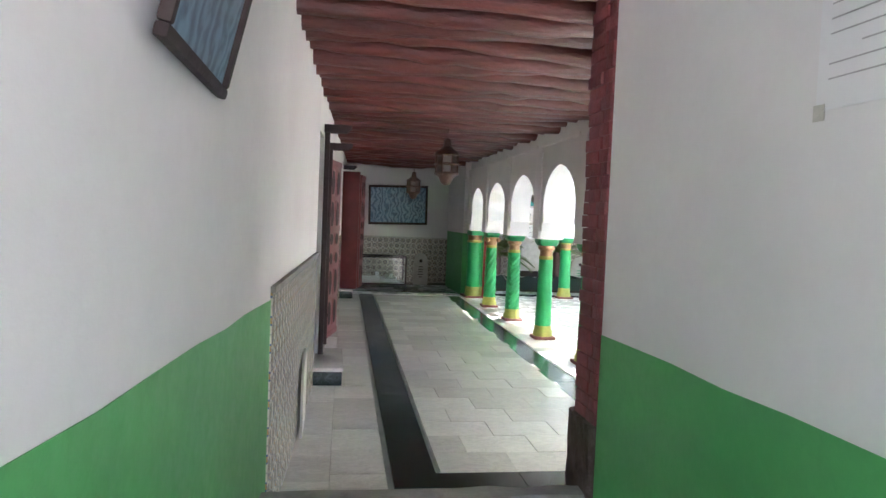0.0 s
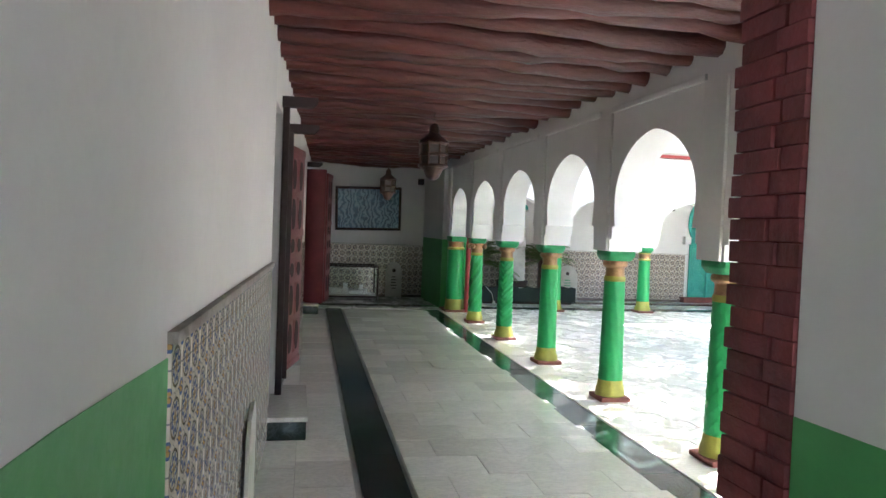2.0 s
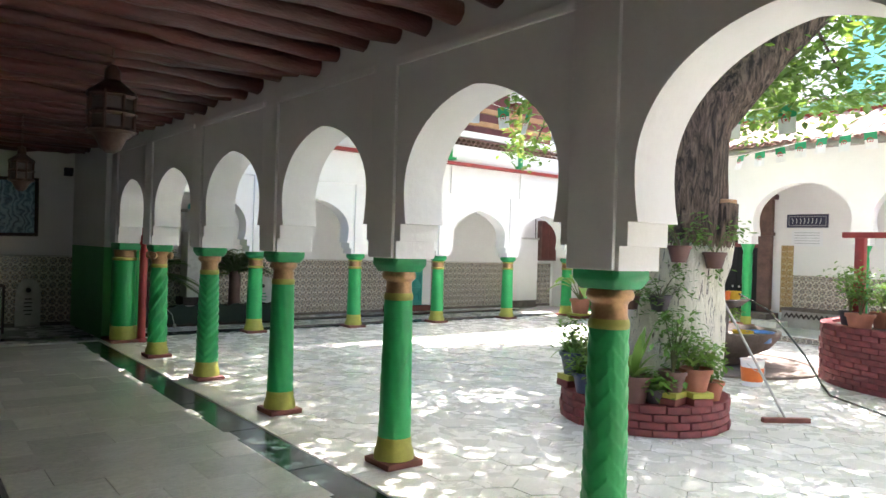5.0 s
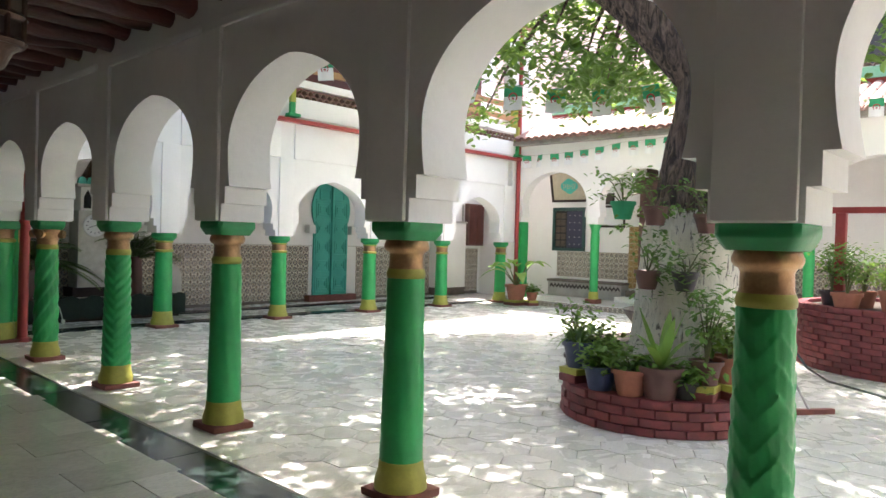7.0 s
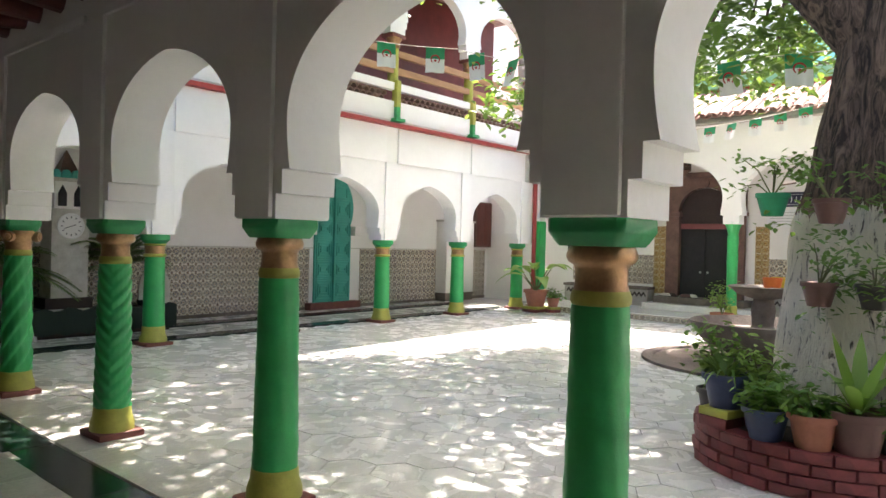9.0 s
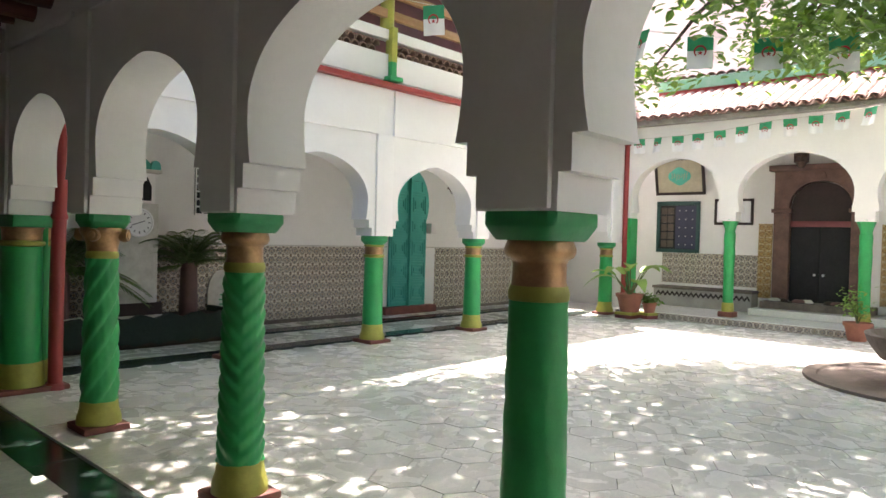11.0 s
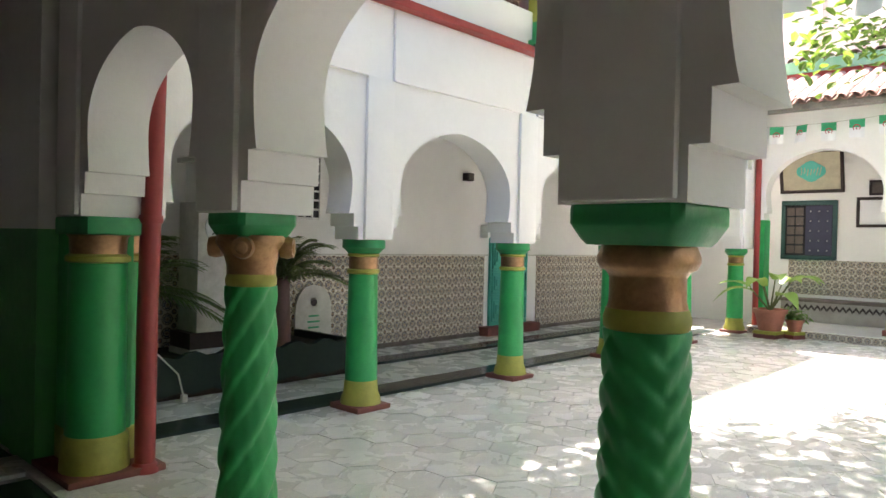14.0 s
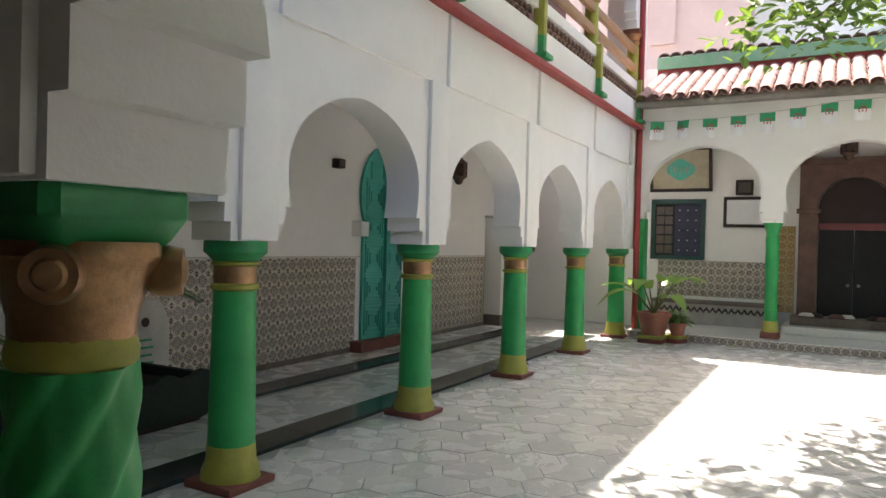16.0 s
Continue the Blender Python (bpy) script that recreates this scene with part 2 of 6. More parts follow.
TILE_Y = glazed_tile("glazed_tile_yellow", (0.55, 0.42, 0.22), (0.25, 0.13, 0.05), (0.45, 0.25, 0.05))
GROUT = surface("tile_grout", (0.42, 0.40, 0.36), (0.32, 0.30, 0.27), 0.8, 4, 30, 0.2)
ROOF_TILE = surface("clay_roof_tile", (0.36, 0.22, 0.18), (0.22, 0.13, 0.11), 0.75, 6, 30, 0.4, dirt=(0.5, 0.44, 0.41), vary=0.5)
CLAY_END = surface("weathered_clay", (0.24, 0.14, 0.10), (0.12, 0.075, 0.055), 0.8, 8, 40, 0.4)
CLAY = surface("terracotta", (0.38, 0.145, 0.09), (0.27, 0.10, 0.065), 0.7, 6, 30, 0.2, vary=0.2)
POT_DARK = surface("dark_plastic_pot", (0.05, 0.04, 0.045), (0.03, 0.025, 0.03), 0.5, 6, 30, 0.1)
POT_BROWN = surface("brown_plastic_pot", (0.13, 0.06, 0.05), (0.09, 0.04, 0.035), 0.5, 6, 30, 0.1)
POT_BLUE = surface("blue_pot", (0.03, 0.05, 0.13), (0.02, 0.03, 0.08), 0.45, 6, 30, 0.1)
SOIL = surface("soil", (0.05, 0.035, 0.025), (0.025, 0.018, 0.012), 0.95, 15, 60, 0.8)
LEAF = leaf_stuff("plant_leaf", (0.05, 0.15, 0.03), (0.12, 0.26, 0.05))
LEAF_LIGHT = leaf_stuff("light_leaf", (0.14, 0.30, 0.06), (0.28, 0.42, 0.1))
PALM = leaf_stuff("palm_leaf", (0.04, 0.085, 0.03), (0.10, 0.17, 0.06))
CROWN = leaf_stuff("tree_leaf", (0.06, 0.16, 0.03), (0.13, 0.26, 0.05), 0.4, 0.4)
BARK = bark()
STEM = surface("green_stem", (0.12, 0.15, 0.05), (0.08, 0.08, 0.03), 0.7, 10, 40, 0.2)
STONE = surface("basin_stone", (0.20, 0.165, 0.14), (0.11, 0.09, 0.075), 0.85, 5, 35, 0.7, depth=0.02)
PORTAL = surface("brown_portal_stone", (0.19, 0.11, 0.085), (0.10, 0.06, 0.05), 0.8, 5, 30, 0.5, dirt=(0.3, 0.12, 0.08))
COPPER = surface("dark_copper", (0.16, 0.10, 0.075), (0.07, 0.045, 0.035), 0.4, 8, 40, 0.3, metal=0.7)
LAMP_GLASS = surface("dusty_lamp_glass", (0.10, 0.075, 0.055), (0.06, 0.045, 0.035), 0.3, 8, 30, 0.1)
STEEL = surface("pale_steel", (0.5, 0.5, 0.5), (0.35, 0.35, 0.35), 0.4, 8, 40, 0.1, metal=0.6)
PINK = surface("pink_render", (0.72, 0.55, 0.48), (0.62, 0.46, 0.40), 0.85, 0.8, 14, 0.2)
AQUA = surface("aqua_render", (0.20, 0.52, 0.48), (0.15, 0.42, 0.4), 0.85, 0.8, 14, 0.2)
WOOD = surface("pine_rail", (0.44, 0.25, 0.12), (0.30, 0.15, 0.07), 0.55, 4, 30, 0.2, stretch=(0.3, 1, 1))
PAPER = surface("white_paper", (0.8, 0.8, 0.8), (0.75, 0.75, 0.76), 0.7, 3, 20, 0.05)
INK = surface("grey_ink", (0.12, 0.12, 0.14), (0.08, 0.08, 0.1), 0.7, 8, 20, 0.0)
FLAG_GREEN = surface("flag_green", (0.02, 0.33, 0.15), (0.015, 0.26, 0.11), 0.6, 9, 40, 0.05)
PALE_GREEN = surface("faded_green_paint", (0.16, 0.42, 0.24), (0.26, 0.45, 0.32), 0.6, 5, 30, 0.3)
FLAG_RED = surface("flag_red", (0.45, 0.02, 0.04), (0.38, 0.02, 0.03), 0.6, 9, 40, 0.05)
BLUE_PIC = blue_picture()
GLASS = clear_glass("glass")
ORANGE = surface("orange_plastic", (0.7, 0.16, 0.02), (0.6, 0.12, 0.02), 0.4, 9, 40, 0.05)
YELLOW_PL = surface("yellow_plastic", (0.72, 0.5, 0.03), (0.6, 0.4, 0.03), 0.4, 9, 40, 0.05)
BLUE_PL = surface("blue_plastic", (0.12, 0.3, 0.6), (0.1, 0.24, 0.5), 0.4, 9, 40, 0.05)
RED_PL = surface("red_plastic", (0.55, 0.03, 0.05), (0.45, 0.03, 0.04), 0.4, 9, 40, 0.05)
SHELL = surface("shell_white", (0.62, 0.6, 0.55), (0.45, 0.43, 0.38), 0.7, 6, 30, 0.3)
PALE_PANEL = surface("cream_paper", (0.46, 0.42, 0.30), (0.36, 0.33, 0.24), 0.6, 6, 30, 0.05)
NAVY = surface("navy_sign", (0.03, 0.03, 0.07), (0.02, 0.02, 0.05), 0.5, 6, 30, 0.05)
TROUGH = surface("dark_trough_paint", (0.008, 0.022, 0.015), (0.005, 0.014, 0.01), 0.8, 6, 30, 0.4)
WIN_GREEN = surface("dark_green_frame", (0.015, 0.07, 0.06), (0.01, 0.05, 0.045), 0.45, 6, 30, 0.1)


# ---- mesh helpers ----
def shaded(me, angle=0.7):
    for p in me.polygons:
        p.use_smooth = True
    me.set_sharp_from_angle(angle=angle)
    return me


def mesh_of(name, bm, material, smooth=True):
    bmesh.ops.recalc_face_normals(bm, faces=bm.faces)
    me = bpy.data.meshes.new(name)
    bm.to_mesh(me)
    bm.free()
    me.materials.append(material)
    return shaded(me) if smooth else me


def part(name, bm, material, parent=None, label="", smooth=True):
    ob = new(name, mesh_of(name, bm, material, smooth))
    if parent is not None:
        ob.parent = parent
    return tagged(ob, label)


def thing(name, label, category, at=(0, 0, 0), turn=0.0, group="", kind=""):
    ob = new(name)
    ob.empty_display_size = 0.1
    ob.matrix_basis = pose(*at, 0, 0, turn)
    return tagged(ob, label, category, group, kind)


def setting(name, bm, material, label, category="", smooth=False):
    return tagged(part(name, bm, material, None, "", smooth), label, category or name.split("_")[0], "", "structure")


def box(bm, x0, x1, y0, y1, z0, z1, bevel=0.0, turn=None):
    m = Matrix.Translation(((x0 + x1) / 2, (y0 + y1) / 2, (z0 + z1) / 2)) @ Matrix.Diagonal((abs(x1 - x0), abs(y1 - y0), abs(z1 - z0), 1))
    vs = bmesh.ops.create_cube(bm, size=1.0, matrix=(turn or Matrix()) @ m)["verts"]
    if bevel:
        es = list({e for v in vs for e in v.link_edges})
        bmesh.ops.bevel(bm, geom=es, offset=bevel, segments=2, affect="EDGES", profile=0.6)
    return bm


def boxed(*a, bevel=0.0, turn=None):
    return box(bmesh.new(), *a, bevel=bevel, turn=turn)


def lathe(bm, profile, seg=24, at=(0, 0), wobble=None):
    rings = []
    for r, z in profile:
        ring = []
        for i in range(seg):
            a = 2 * math.pi * i / seg
            rr = r * (1 + (wobble(a, z) if wobble else 0))
            ring.append(bm.verts.new((at[0] + rr * math.cos(a), at[1] + rr * math.sin(a), z)))
        rings.append(ring)
    for p, q in zip(rings, rings[1:]):
        for i in range(seg):
            bm.faces.new((p[i], p[(i + 1) % seg], q[(i + 1) % seg], q[i]))
    bm.faces.new(list(reversed(rings[0])))
    bm.faces.new(rings[-1])
    return bm


def tube(bm, pts, radii, seg=8):
    pts = [Vector(p) for p in pts]
    if isinstance(radii, (int, float)):
        radii = [radii] * len(pts)
    rings, side = [], None
    for i, p in enumerate(pts):
        d = (pts[min(i + 1, len(pts) - 1)] - pts[max(i - 1, 0)]).normalized()
        ref = side if side is not None else (Vector((0, 0, 1)) if abs(d.z) < 0.9 else Vector((1, 0, 0)))
        a = (ref - d * ref.dot(d)).normalized()
        b = d.cross(a)
        side = a
        rings.append([bm.verts.new(p + radii[i] * (a * math.cos(2 * math.pi * k / seg) + b * math.sin(2 * math.pi * k / seg))) for k in range(seg)])
    for p, q in zip(rings, rings[1:]):
        for k in range(seg):
            bm.faces.new((p[k], p[(k + 1) % seg], q[(k + 1) % seg], q[k]))
    bm.faces.new(list(reversed(rings[0])))
    bm.faces.new(rings[-1])
    return bm


def prism(bm, outline, place, d0, d1):
    """A closed outline of (u, z), extruded from depth d0 to d1; place(u, d, z) gives the point."""
    a = [bm.verts.new(place(u, d0, z)) for u, z in outline]
    b = [bm.verts.new(place(u, d1, z)) for u, z in outline]
    n = len(outline)
    for i in range(n):
        bm.faces.new((a[i], a[(i + 1) % n], b[(i + 1) % n], b[i]))
    bm.faces.new(a)
    bm.faces.new(list(reversed(b)))
    return bm


# ---- the plan ----
W_X, W_Y = 2.75, [4.05, 6.02, 8.01, 9.97, 11.93, 13.84]
N_Y, N_X = 15.80, [5.07, 7.21, 9.37, 11.53, 13.68]
E_X, E_Y = 14.20, [13.47, 11.20, 8.93, 6.66]
CORNER = (2.77, 15.66)
BACK_Y, EAST_X, SOUTH_Y = 18.30, 15.90, 3.20


def west(y):
    """The long gallery wall runs a little askew."""
    return -1.07 + 0.0445 * y


def along_x(u, d, z):
    return (u, d, z)


def along_y(u, d, z):
    return (d, u, z)


def arch_line(a, b, z0, steps, spring, apex, wide, n=24, point=0.10, cusp=0.03):
    """The underside of a horseshoe arch between the pier middles a and b: stepped corbels below, then two arcs that meet in a slight point."""
    mid = (a + b) / 2
    half = [(b - a) / 2 - s for s, _ in steps]
    left, z = [], z0
    for h, (_, top) in zip(half, steps):
        left += [(mid - h, z), (mid - h, top)]
        z = top
    for i in range(6):
        f = 1 - i / 6
        left.append((mid - wide + cusp * f * f, spring - (spring - z) * f))
    last = math.acos(point / (1 + point))
    for i in range(n + 1):
        t = last * i / n
        left.append((mid - wide * max(0.0, (1 + point) * math.cos(t) - point), spring + (apex - spring) * math.sin(t) / math.sin(last)))
    right = [(2 * mid - u, zz) for u, zz in reversed(left[:-1])]
    return left + right


def arch_bay(bm, a, b, top, place, d0, d1, line):
    """One bay of an arcade wall: both faces, the underside of the arch and the top."""
    mid, zt = (a + b) / 2, top
    limit = line[len(line) // 2][1] * 0.55 + line[0][1] * 0.45
    crown = [i for i, (u, z) in enumerate(line) if z >= limit]
    outer = []
    for i, (u, z) in enumerate(line):
        if z < limit:
            outer.append((a if u < mid else b, z))
        else:
            outer.append((a + (b - a) * (i - crown[0]) / (len(crown) - 1), zt))
    faces = []
    for d in (d0, d1):
        lv = [bm.verts.new(place(u, d, z)) for u, z in line]
        ov = [bm.verts.new(place(u, d, z)) for u, z in outer]
        for i in range(len(line) - 1):
            p, q = outer[i], outer[i + 1]
            if (Vector(p) - Vector(q)).length > 1e-6:
                bm.faces.new((lv[i], lv[i + 1], ov[i + 1], ov[i]))
            else:
                bm.faces.new((lv[i], lv[i + 1], ov[i]))
        faces.append((lv, ov))
    (l0, o0), (l1, o1) = faces
    for i in range(len(line) - 1):
        bm.faces.new((l0[i], l0[i + 1], l1[i + 1], l1[i]))
    bm.faces.new((o0[0], l0[0], l1[0], o1[0]))
    bm.faces.new((o0[-1], l0[-1], l1[-1], o1[-1]))
    return bm


def tile_mesh(name, material, w, h, depth):
    """A tile lying in x and z, its face towards -y, with eased edges; UV 0 to 1 over the face."""
    e = min(w, h) * 0.03
    v = [(-w / 2, 0, -h / 2), (w / 2, 0, -h / 2), (w / 2, 0, h / 2), (-w / 2, 0, h / 2)]
    v += [(x, -depth * 0.6, z) for x, _, z in v[:4]] + [(x - math.copysign(e, x), -depth, z - math.copysign(e, z)) for x, _, z in v[:4]]
    f = [(8, 9, 10, 11)] + [(k + i, k + (i + 1) % 4, k + 4 + (i + 1) % 4, k + 4 + i) for k in (0, 4) for i in range(4)]
    me = bpy.data.meshes.new(name)
    me.from_pydata(v, [], f)
    uv = me.uv_layers.new(name="uv")
    for lp in me.loops:
        c = me.vertices[lp.vertex_index].co
        uv.data[lp.index].uv = (c.x / w + 0.5, c.z / h + 0.5)
    me.materials.append(material)
    return me


def joined_tiles(name, me, places, parent, material, label):
    """Many copies of one small mesh, joined to one object."""
    src_v = [v.co.copy() for v in me.vertices]
    src_f = [tuple(p.vertices) for p in me.polygons]
    src_uv = [tuple(d.uv) for d in me.uv_layers[0].data] if me.uv_layers else None
    vs, fs, uvs = [], [], []
    for m in places:
        k = len(vs)
        vs += [tuple(m @ c) for c in src_v]
        fs += [tuple(i + k for i in f) for f in src_f]
        if src_uv:
            uvs += src_uv
    out = bpy.data.meshes.new(name)
    out.from_pydata(vs, [], fs)
    if src_uv:
        layer = out.uv_layers.new(name="uv")
        layer.data.foreach_set("uv", [c for p in uvs for c in p])
    out.materials.append(material)
    ob = new(name, out)
    ob.parent = parent
    return tagged(ob, label, "", "", "stuff")


def dado(wall, material, start, end, z0, rows, size, near=lambda p: True, depth=0.012):
    """Glazed tiles on a wall, from start to end (x, y); the tiles face to the right of that way."""
    a, b = Vector((*start, 0)), Vector((*end, 0))
    way = (b - a).normalized()
    turn = math.degrees(math.atan2(way.y, way.x))
    count = max(1, round((b - a).length / size))
    step = (b - a).length / count
    me = tile_mesh("tile", material, step - 0.003, size - 0.003, depth)
    far = []
    for i in range(count):
        for j in range(rows):
            p = a + way * (step * (i + 0.5))
            m = pose(p.x, p.y, z0 + size * (j + 0.5), 0, 0, turn)
            if near(p):
                t = new("tile", me)
                t.parent, t.matrix_basis = wall, m
            else:
                far.append(m)
    if far:
        joined_tiles("tile_field", me, far, wall, material, "patterned glazed tiles")

# ---- structure ----
HALL_Z = 0.33
ground = setting("ground", boxed(-60, 80, -60, 80, -0.6, -0.03), JOINT, "grey cement bed under the paving", "ground")
hall_floor = setting("floor_hall", boxed(-1.6, 0.9, -3.5, 3.04, -0.03, HALL_Z), CEMENT, "worn cement floor of the entrance hall", "floor")


def wall_run(y0, y1, z0, z1, thick=0.35):
    bm = bmesh.new()
    pts = [(west(y0), y0), (west(y1), y1), (west(y1) - thick, y1), (west(y0) - thick, y0)]
    lo = [bm.verts.new((x, y, z0)) for x, y in pts]
    hi = [bm.verts.new((x, y, z1)) for x, y in pts]
    for i in range(4):
        bm.faces.new((lo[i], lo[(i + 1) % 4], hi[(i + 1) % 4], hi[i]))
    bm.faces.new(lo)
    bm.faces.new(hi)
    return bm


DOOR_A, DOOR_B = (6.86, 7.60), (14.80, 15.80)
wall_west = setting("wall_west", wall_run(-3.5, DOOR_A[0], -0.03, 3.42), HALL, "cream painted plaster wall of hall and gallery", "wall")
for y0, y1, z0, z1 in ((DOOR_A[1], DOOR_B[0], -0.03, 3.42), (DOOR_B[1], BACK_Y, -0.03, 3.42), (*DOOR_A, 2.72, 3.42), (*DOOR_B, 2.80, 3.42)):
    tagged(part("wall", wall_run(y0, y1, z0, z1), WHITE, wall_west), "white plaster gallery wall")
# black boxes behind the doorways: the unlit rooms' shade is put into their colour
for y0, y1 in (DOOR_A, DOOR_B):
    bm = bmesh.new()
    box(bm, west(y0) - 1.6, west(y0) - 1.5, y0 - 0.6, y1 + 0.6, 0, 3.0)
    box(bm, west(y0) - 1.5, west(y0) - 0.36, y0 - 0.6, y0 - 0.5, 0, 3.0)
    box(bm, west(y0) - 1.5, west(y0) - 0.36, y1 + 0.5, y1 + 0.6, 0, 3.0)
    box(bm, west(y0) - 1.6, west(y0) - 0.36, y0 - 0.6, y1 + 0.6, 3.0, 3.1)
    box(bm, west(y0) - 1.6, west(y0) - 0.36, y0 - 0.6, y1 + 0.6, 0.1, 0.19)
    part("room_shade_lining", bm, BLACK, wall_west, "black lining behind the doorway, the room's shade put into its colour")


def green_band(y0, y1, z0, zt0, zt1, x_of, proud):
    bm = bmesh.new()
    n = 16
    vs = []
    for i in range(n + 1):
        y = y0 + (y1 - y0) * i / n
        zt = zt0 + (zt1 - zt0) * i / n + 0.006 * math.sin(i * 2.3)
        vs.append([bm.verts.new((x_of(y) + d, y, z)) for d, z in ((0, z0), (proud, z0), (proud, zt), (0, zt))])
    for p, q in zip(vs, vs[1:]):
        for k in range(4):
            bm.faces.new((p[k], p[(k + 1) % 4], q[(k + 1) % 4], q[k]))
    bm.faces.new(vs[0])
    bm.faces.new(vs[-1])
    return bm


part("green_dado", green_band(-3.5, 3.20, 0.0, 1.60, 1.36, west, 0.004), GREEN_WALL, wall_west, "green gloss paint dado")
dado(wall_west, TILE_W, (west(3.20), 3.20), (west(6.84), 6.84), 0.0, 9, 0.155)
bm = wall_run(3.20, 6.84, 1.395, 1.43, 0.03)
bmesh.ops.translate(bm, vec=(0.03, 0, 0), verts=bm.verts)
part("dado_ledge", bm, CEMENT, wall_west, "narrow plaster ledge over the tiles")
dado(wall_west, TILE_W, (west(7.75), 7.75), (west(14.7), 14.7), 0.0, 9, 0.155, near=lambda p: False)

# right-hand wall of the hall, ending in a brick jamb
wall_hall = setting("wall_hall", boxed(0.865, 1.25, -3.5, 2.88, -0.03, 3.42), HALL, "cream painted plaster wall beside the entrance", "wall")
part("green_dado", green_band(-3.5, 2.877, 0.3, 1.27, 1.25, lambda y: 0.865, -0.004), GREEN_WALL, wall_hall, "green gloss paint dado")
wall_south = setting("wall_south", boxed(0.92, 16.4, 2.88, SOUTH_Y, -0.03, 4.6), WHITE, "white plaster courtyard wall", "wall")
bm = bmesh.new()
box(bm, -1.7, -1.15, -3.8, -3.5, -0.03, 3.42)
box(bm, 0.85, 1.25, -3.8, -3.5, -0.03, 3.42)
box(bm, -1.15, 0.85, -3.8, -3.5, 2.9, 3.42)
setting("wall_hall_end", bm, HALL, "cream plaster wall around the open street door", "wall")
setting("ceiling_hall", boxed(-1.7, 1.25, -3.8, 2.9, 3.42, 3.6), WHITE, "white plaster hall ceiling", "ceiling")

# north side: back wall, upper storey
wall_north = setting("wall_north", boxed(-0.7, 16.4, BACK_Y, BACK_Y + 0.3, -0.03, 7.0), WHITE, "white plaster wall behind the tiled dado", "wall")
wall_east = setting("wall_east", boxed(EAST_X, EAST_X + 0.3, SOUTH_Y, BACK_Y, -0.03, 5.0), WHITE, "white plaster wall with tiled dado", "wall")
setting("wall_spur", boxed(2.52, 2.80, 15.95, BACK_Y, 1.50, 3.42), WHITE, "white plaster end wall of the gallery", "wall")
setting("wall_spur_dado", boxed(2.518, 2.802, 15.95, BACK_Y, -0.02, 1.50), GREEN_WALL, "green painted dado of the end wall", "wall")

# west arcade
W_TOP = 3.30
wall_arcade_west = tagged(new("wall_arcade_west"), "white plaster horseshoe arcade along the gallery", "wall", "", "structure")
edges = [SOUTH_Y - 1.0] + W_Y + [CORNER[1] - 0.06]
for a, b in zip(edges, edges[1:]):
    half = (b - a) / 2
    line = arch_line(a, b, 1.58, [(0.175, 1.71), (0.225, 1.835)], 2.10, 2.735 - 0.0245 * ((a + b) / 2 - 7.0), half - 0.255, point=0.16)
    bm = arch_bay(bmesh.new(), a, b, W_TOP, along_y, 2.585, 2.94, line)
    part("arch_bay", bm, WHITE, wall_arcade_west)
    bm = bmesh.new()
    for x0, x1 in ((2.555, 2.585), (2.94, 2.97)):
        box(bm, x0, x1, b - 0.155, b + 0.155, 1.585, 3.0, 0.01)
        box(bm, x0, x1, a + 0.155, b - 0.155, 3.0, 3.06, 0.01)
    part("pilaster", bm, WHITE, wall_arcade_west)
bm = boxed(2.50, 2.97, SOUTH_Y, 18.3, 3.30, 3.62)
part("arcade_top", bm, WHITE, wall_arcade_west)

# gallery ceiling with logs
bm = boxed(-1.5, 3.3, 2.9, BACK_Y, 3.36, 3.44)
setting("ceiling_gallery", bm, BOARD, "red-brown board ceiling over round logs", "ceiling")
setting("roof_west", boxed(-1.6, 3.25, 2.7, 18.6, 3.62, 3.9), ROOF_TILE, "flat clay gallery roof", "roof")


def log(y, k):
    rnd = random.Random(k)
    bm = bmesh.new()
    x0, x1, n = west(y) - 0.1, 2.60 + rnd.uniform(-0.05, 0.03), 16
    pts, rad = [], []
    for i in range(n + 1):
        f = i / n
        pts.append((x0 + (x1 - x0) * f, y + 0.03 * math.sin(f * rnd.uniform(4, 8) + k) + 0.035 * (rnd.random() - 0.5), 3.255 + 0.02 * math.sin(f * 5 + k * 1.7) + 0.03 * (rnd.random() - 0.5)))
        rad.append(0.085 + 0.014 * math.sin(f * 7 + k * 2.1) + 0.006 * rnd.random())
    tube(bm, pts, rad, 10)
    return bm


y, k = 3.35, 0
while y < BACK_Y - 0.1:
    tagged(part("ceiling_log", log(y, k), BEAM), "red-brown varnished round log under the gallery ceiling", "beam", "logs under the ceiling")
    y += 0.385 + 0.05 * ((k * 7) % 5 - 2) / 5
    k += 1

# north arcade and the balcony above it
wall_arcade_north = tagged(new("wall_arcade_north"), "white plaster arcade carrying a balcony", "wall", "", "structure")
n_edges = [2.95] + N_X
for a, b in zip(n_edges, n_edges[1:]):
    half = (b - a) / 2
    line = arch_line(a, b, 1.48, [(0.20, 1.59), (0.25, 1.70)], 1.96, 2.53, half - 0.275, point=0.12 if a < 6 else 0.45)
    part("arch_bay", arch_bay(bmesh.new(), a, b, 3.50, along_x, 15.64, 15.96, line), WHITE, wall_arcade_north)
    bm = bmesh.new()
    box(bm, b - 0.15, b + 0.15, 15.605, 15.64, 1.485, 2.87, 0.008)
    box(bm, a + 0.15, b - 0.15, 15.605, 15.64, 2.87, 3.5, 0.008)
    part("pilaster", bm, WHITE, wall_arcade_north)
part("end_pier", boxed(13.83, 14.3, 15.62, 15.96, 1.48, 3.5), WHITE, wall_arcade_north)
part("corner_panel", boxed(2.75, 3.1, 15.605, 15.64, 2.0, 3.5), WHITE, wall_arcade_north)
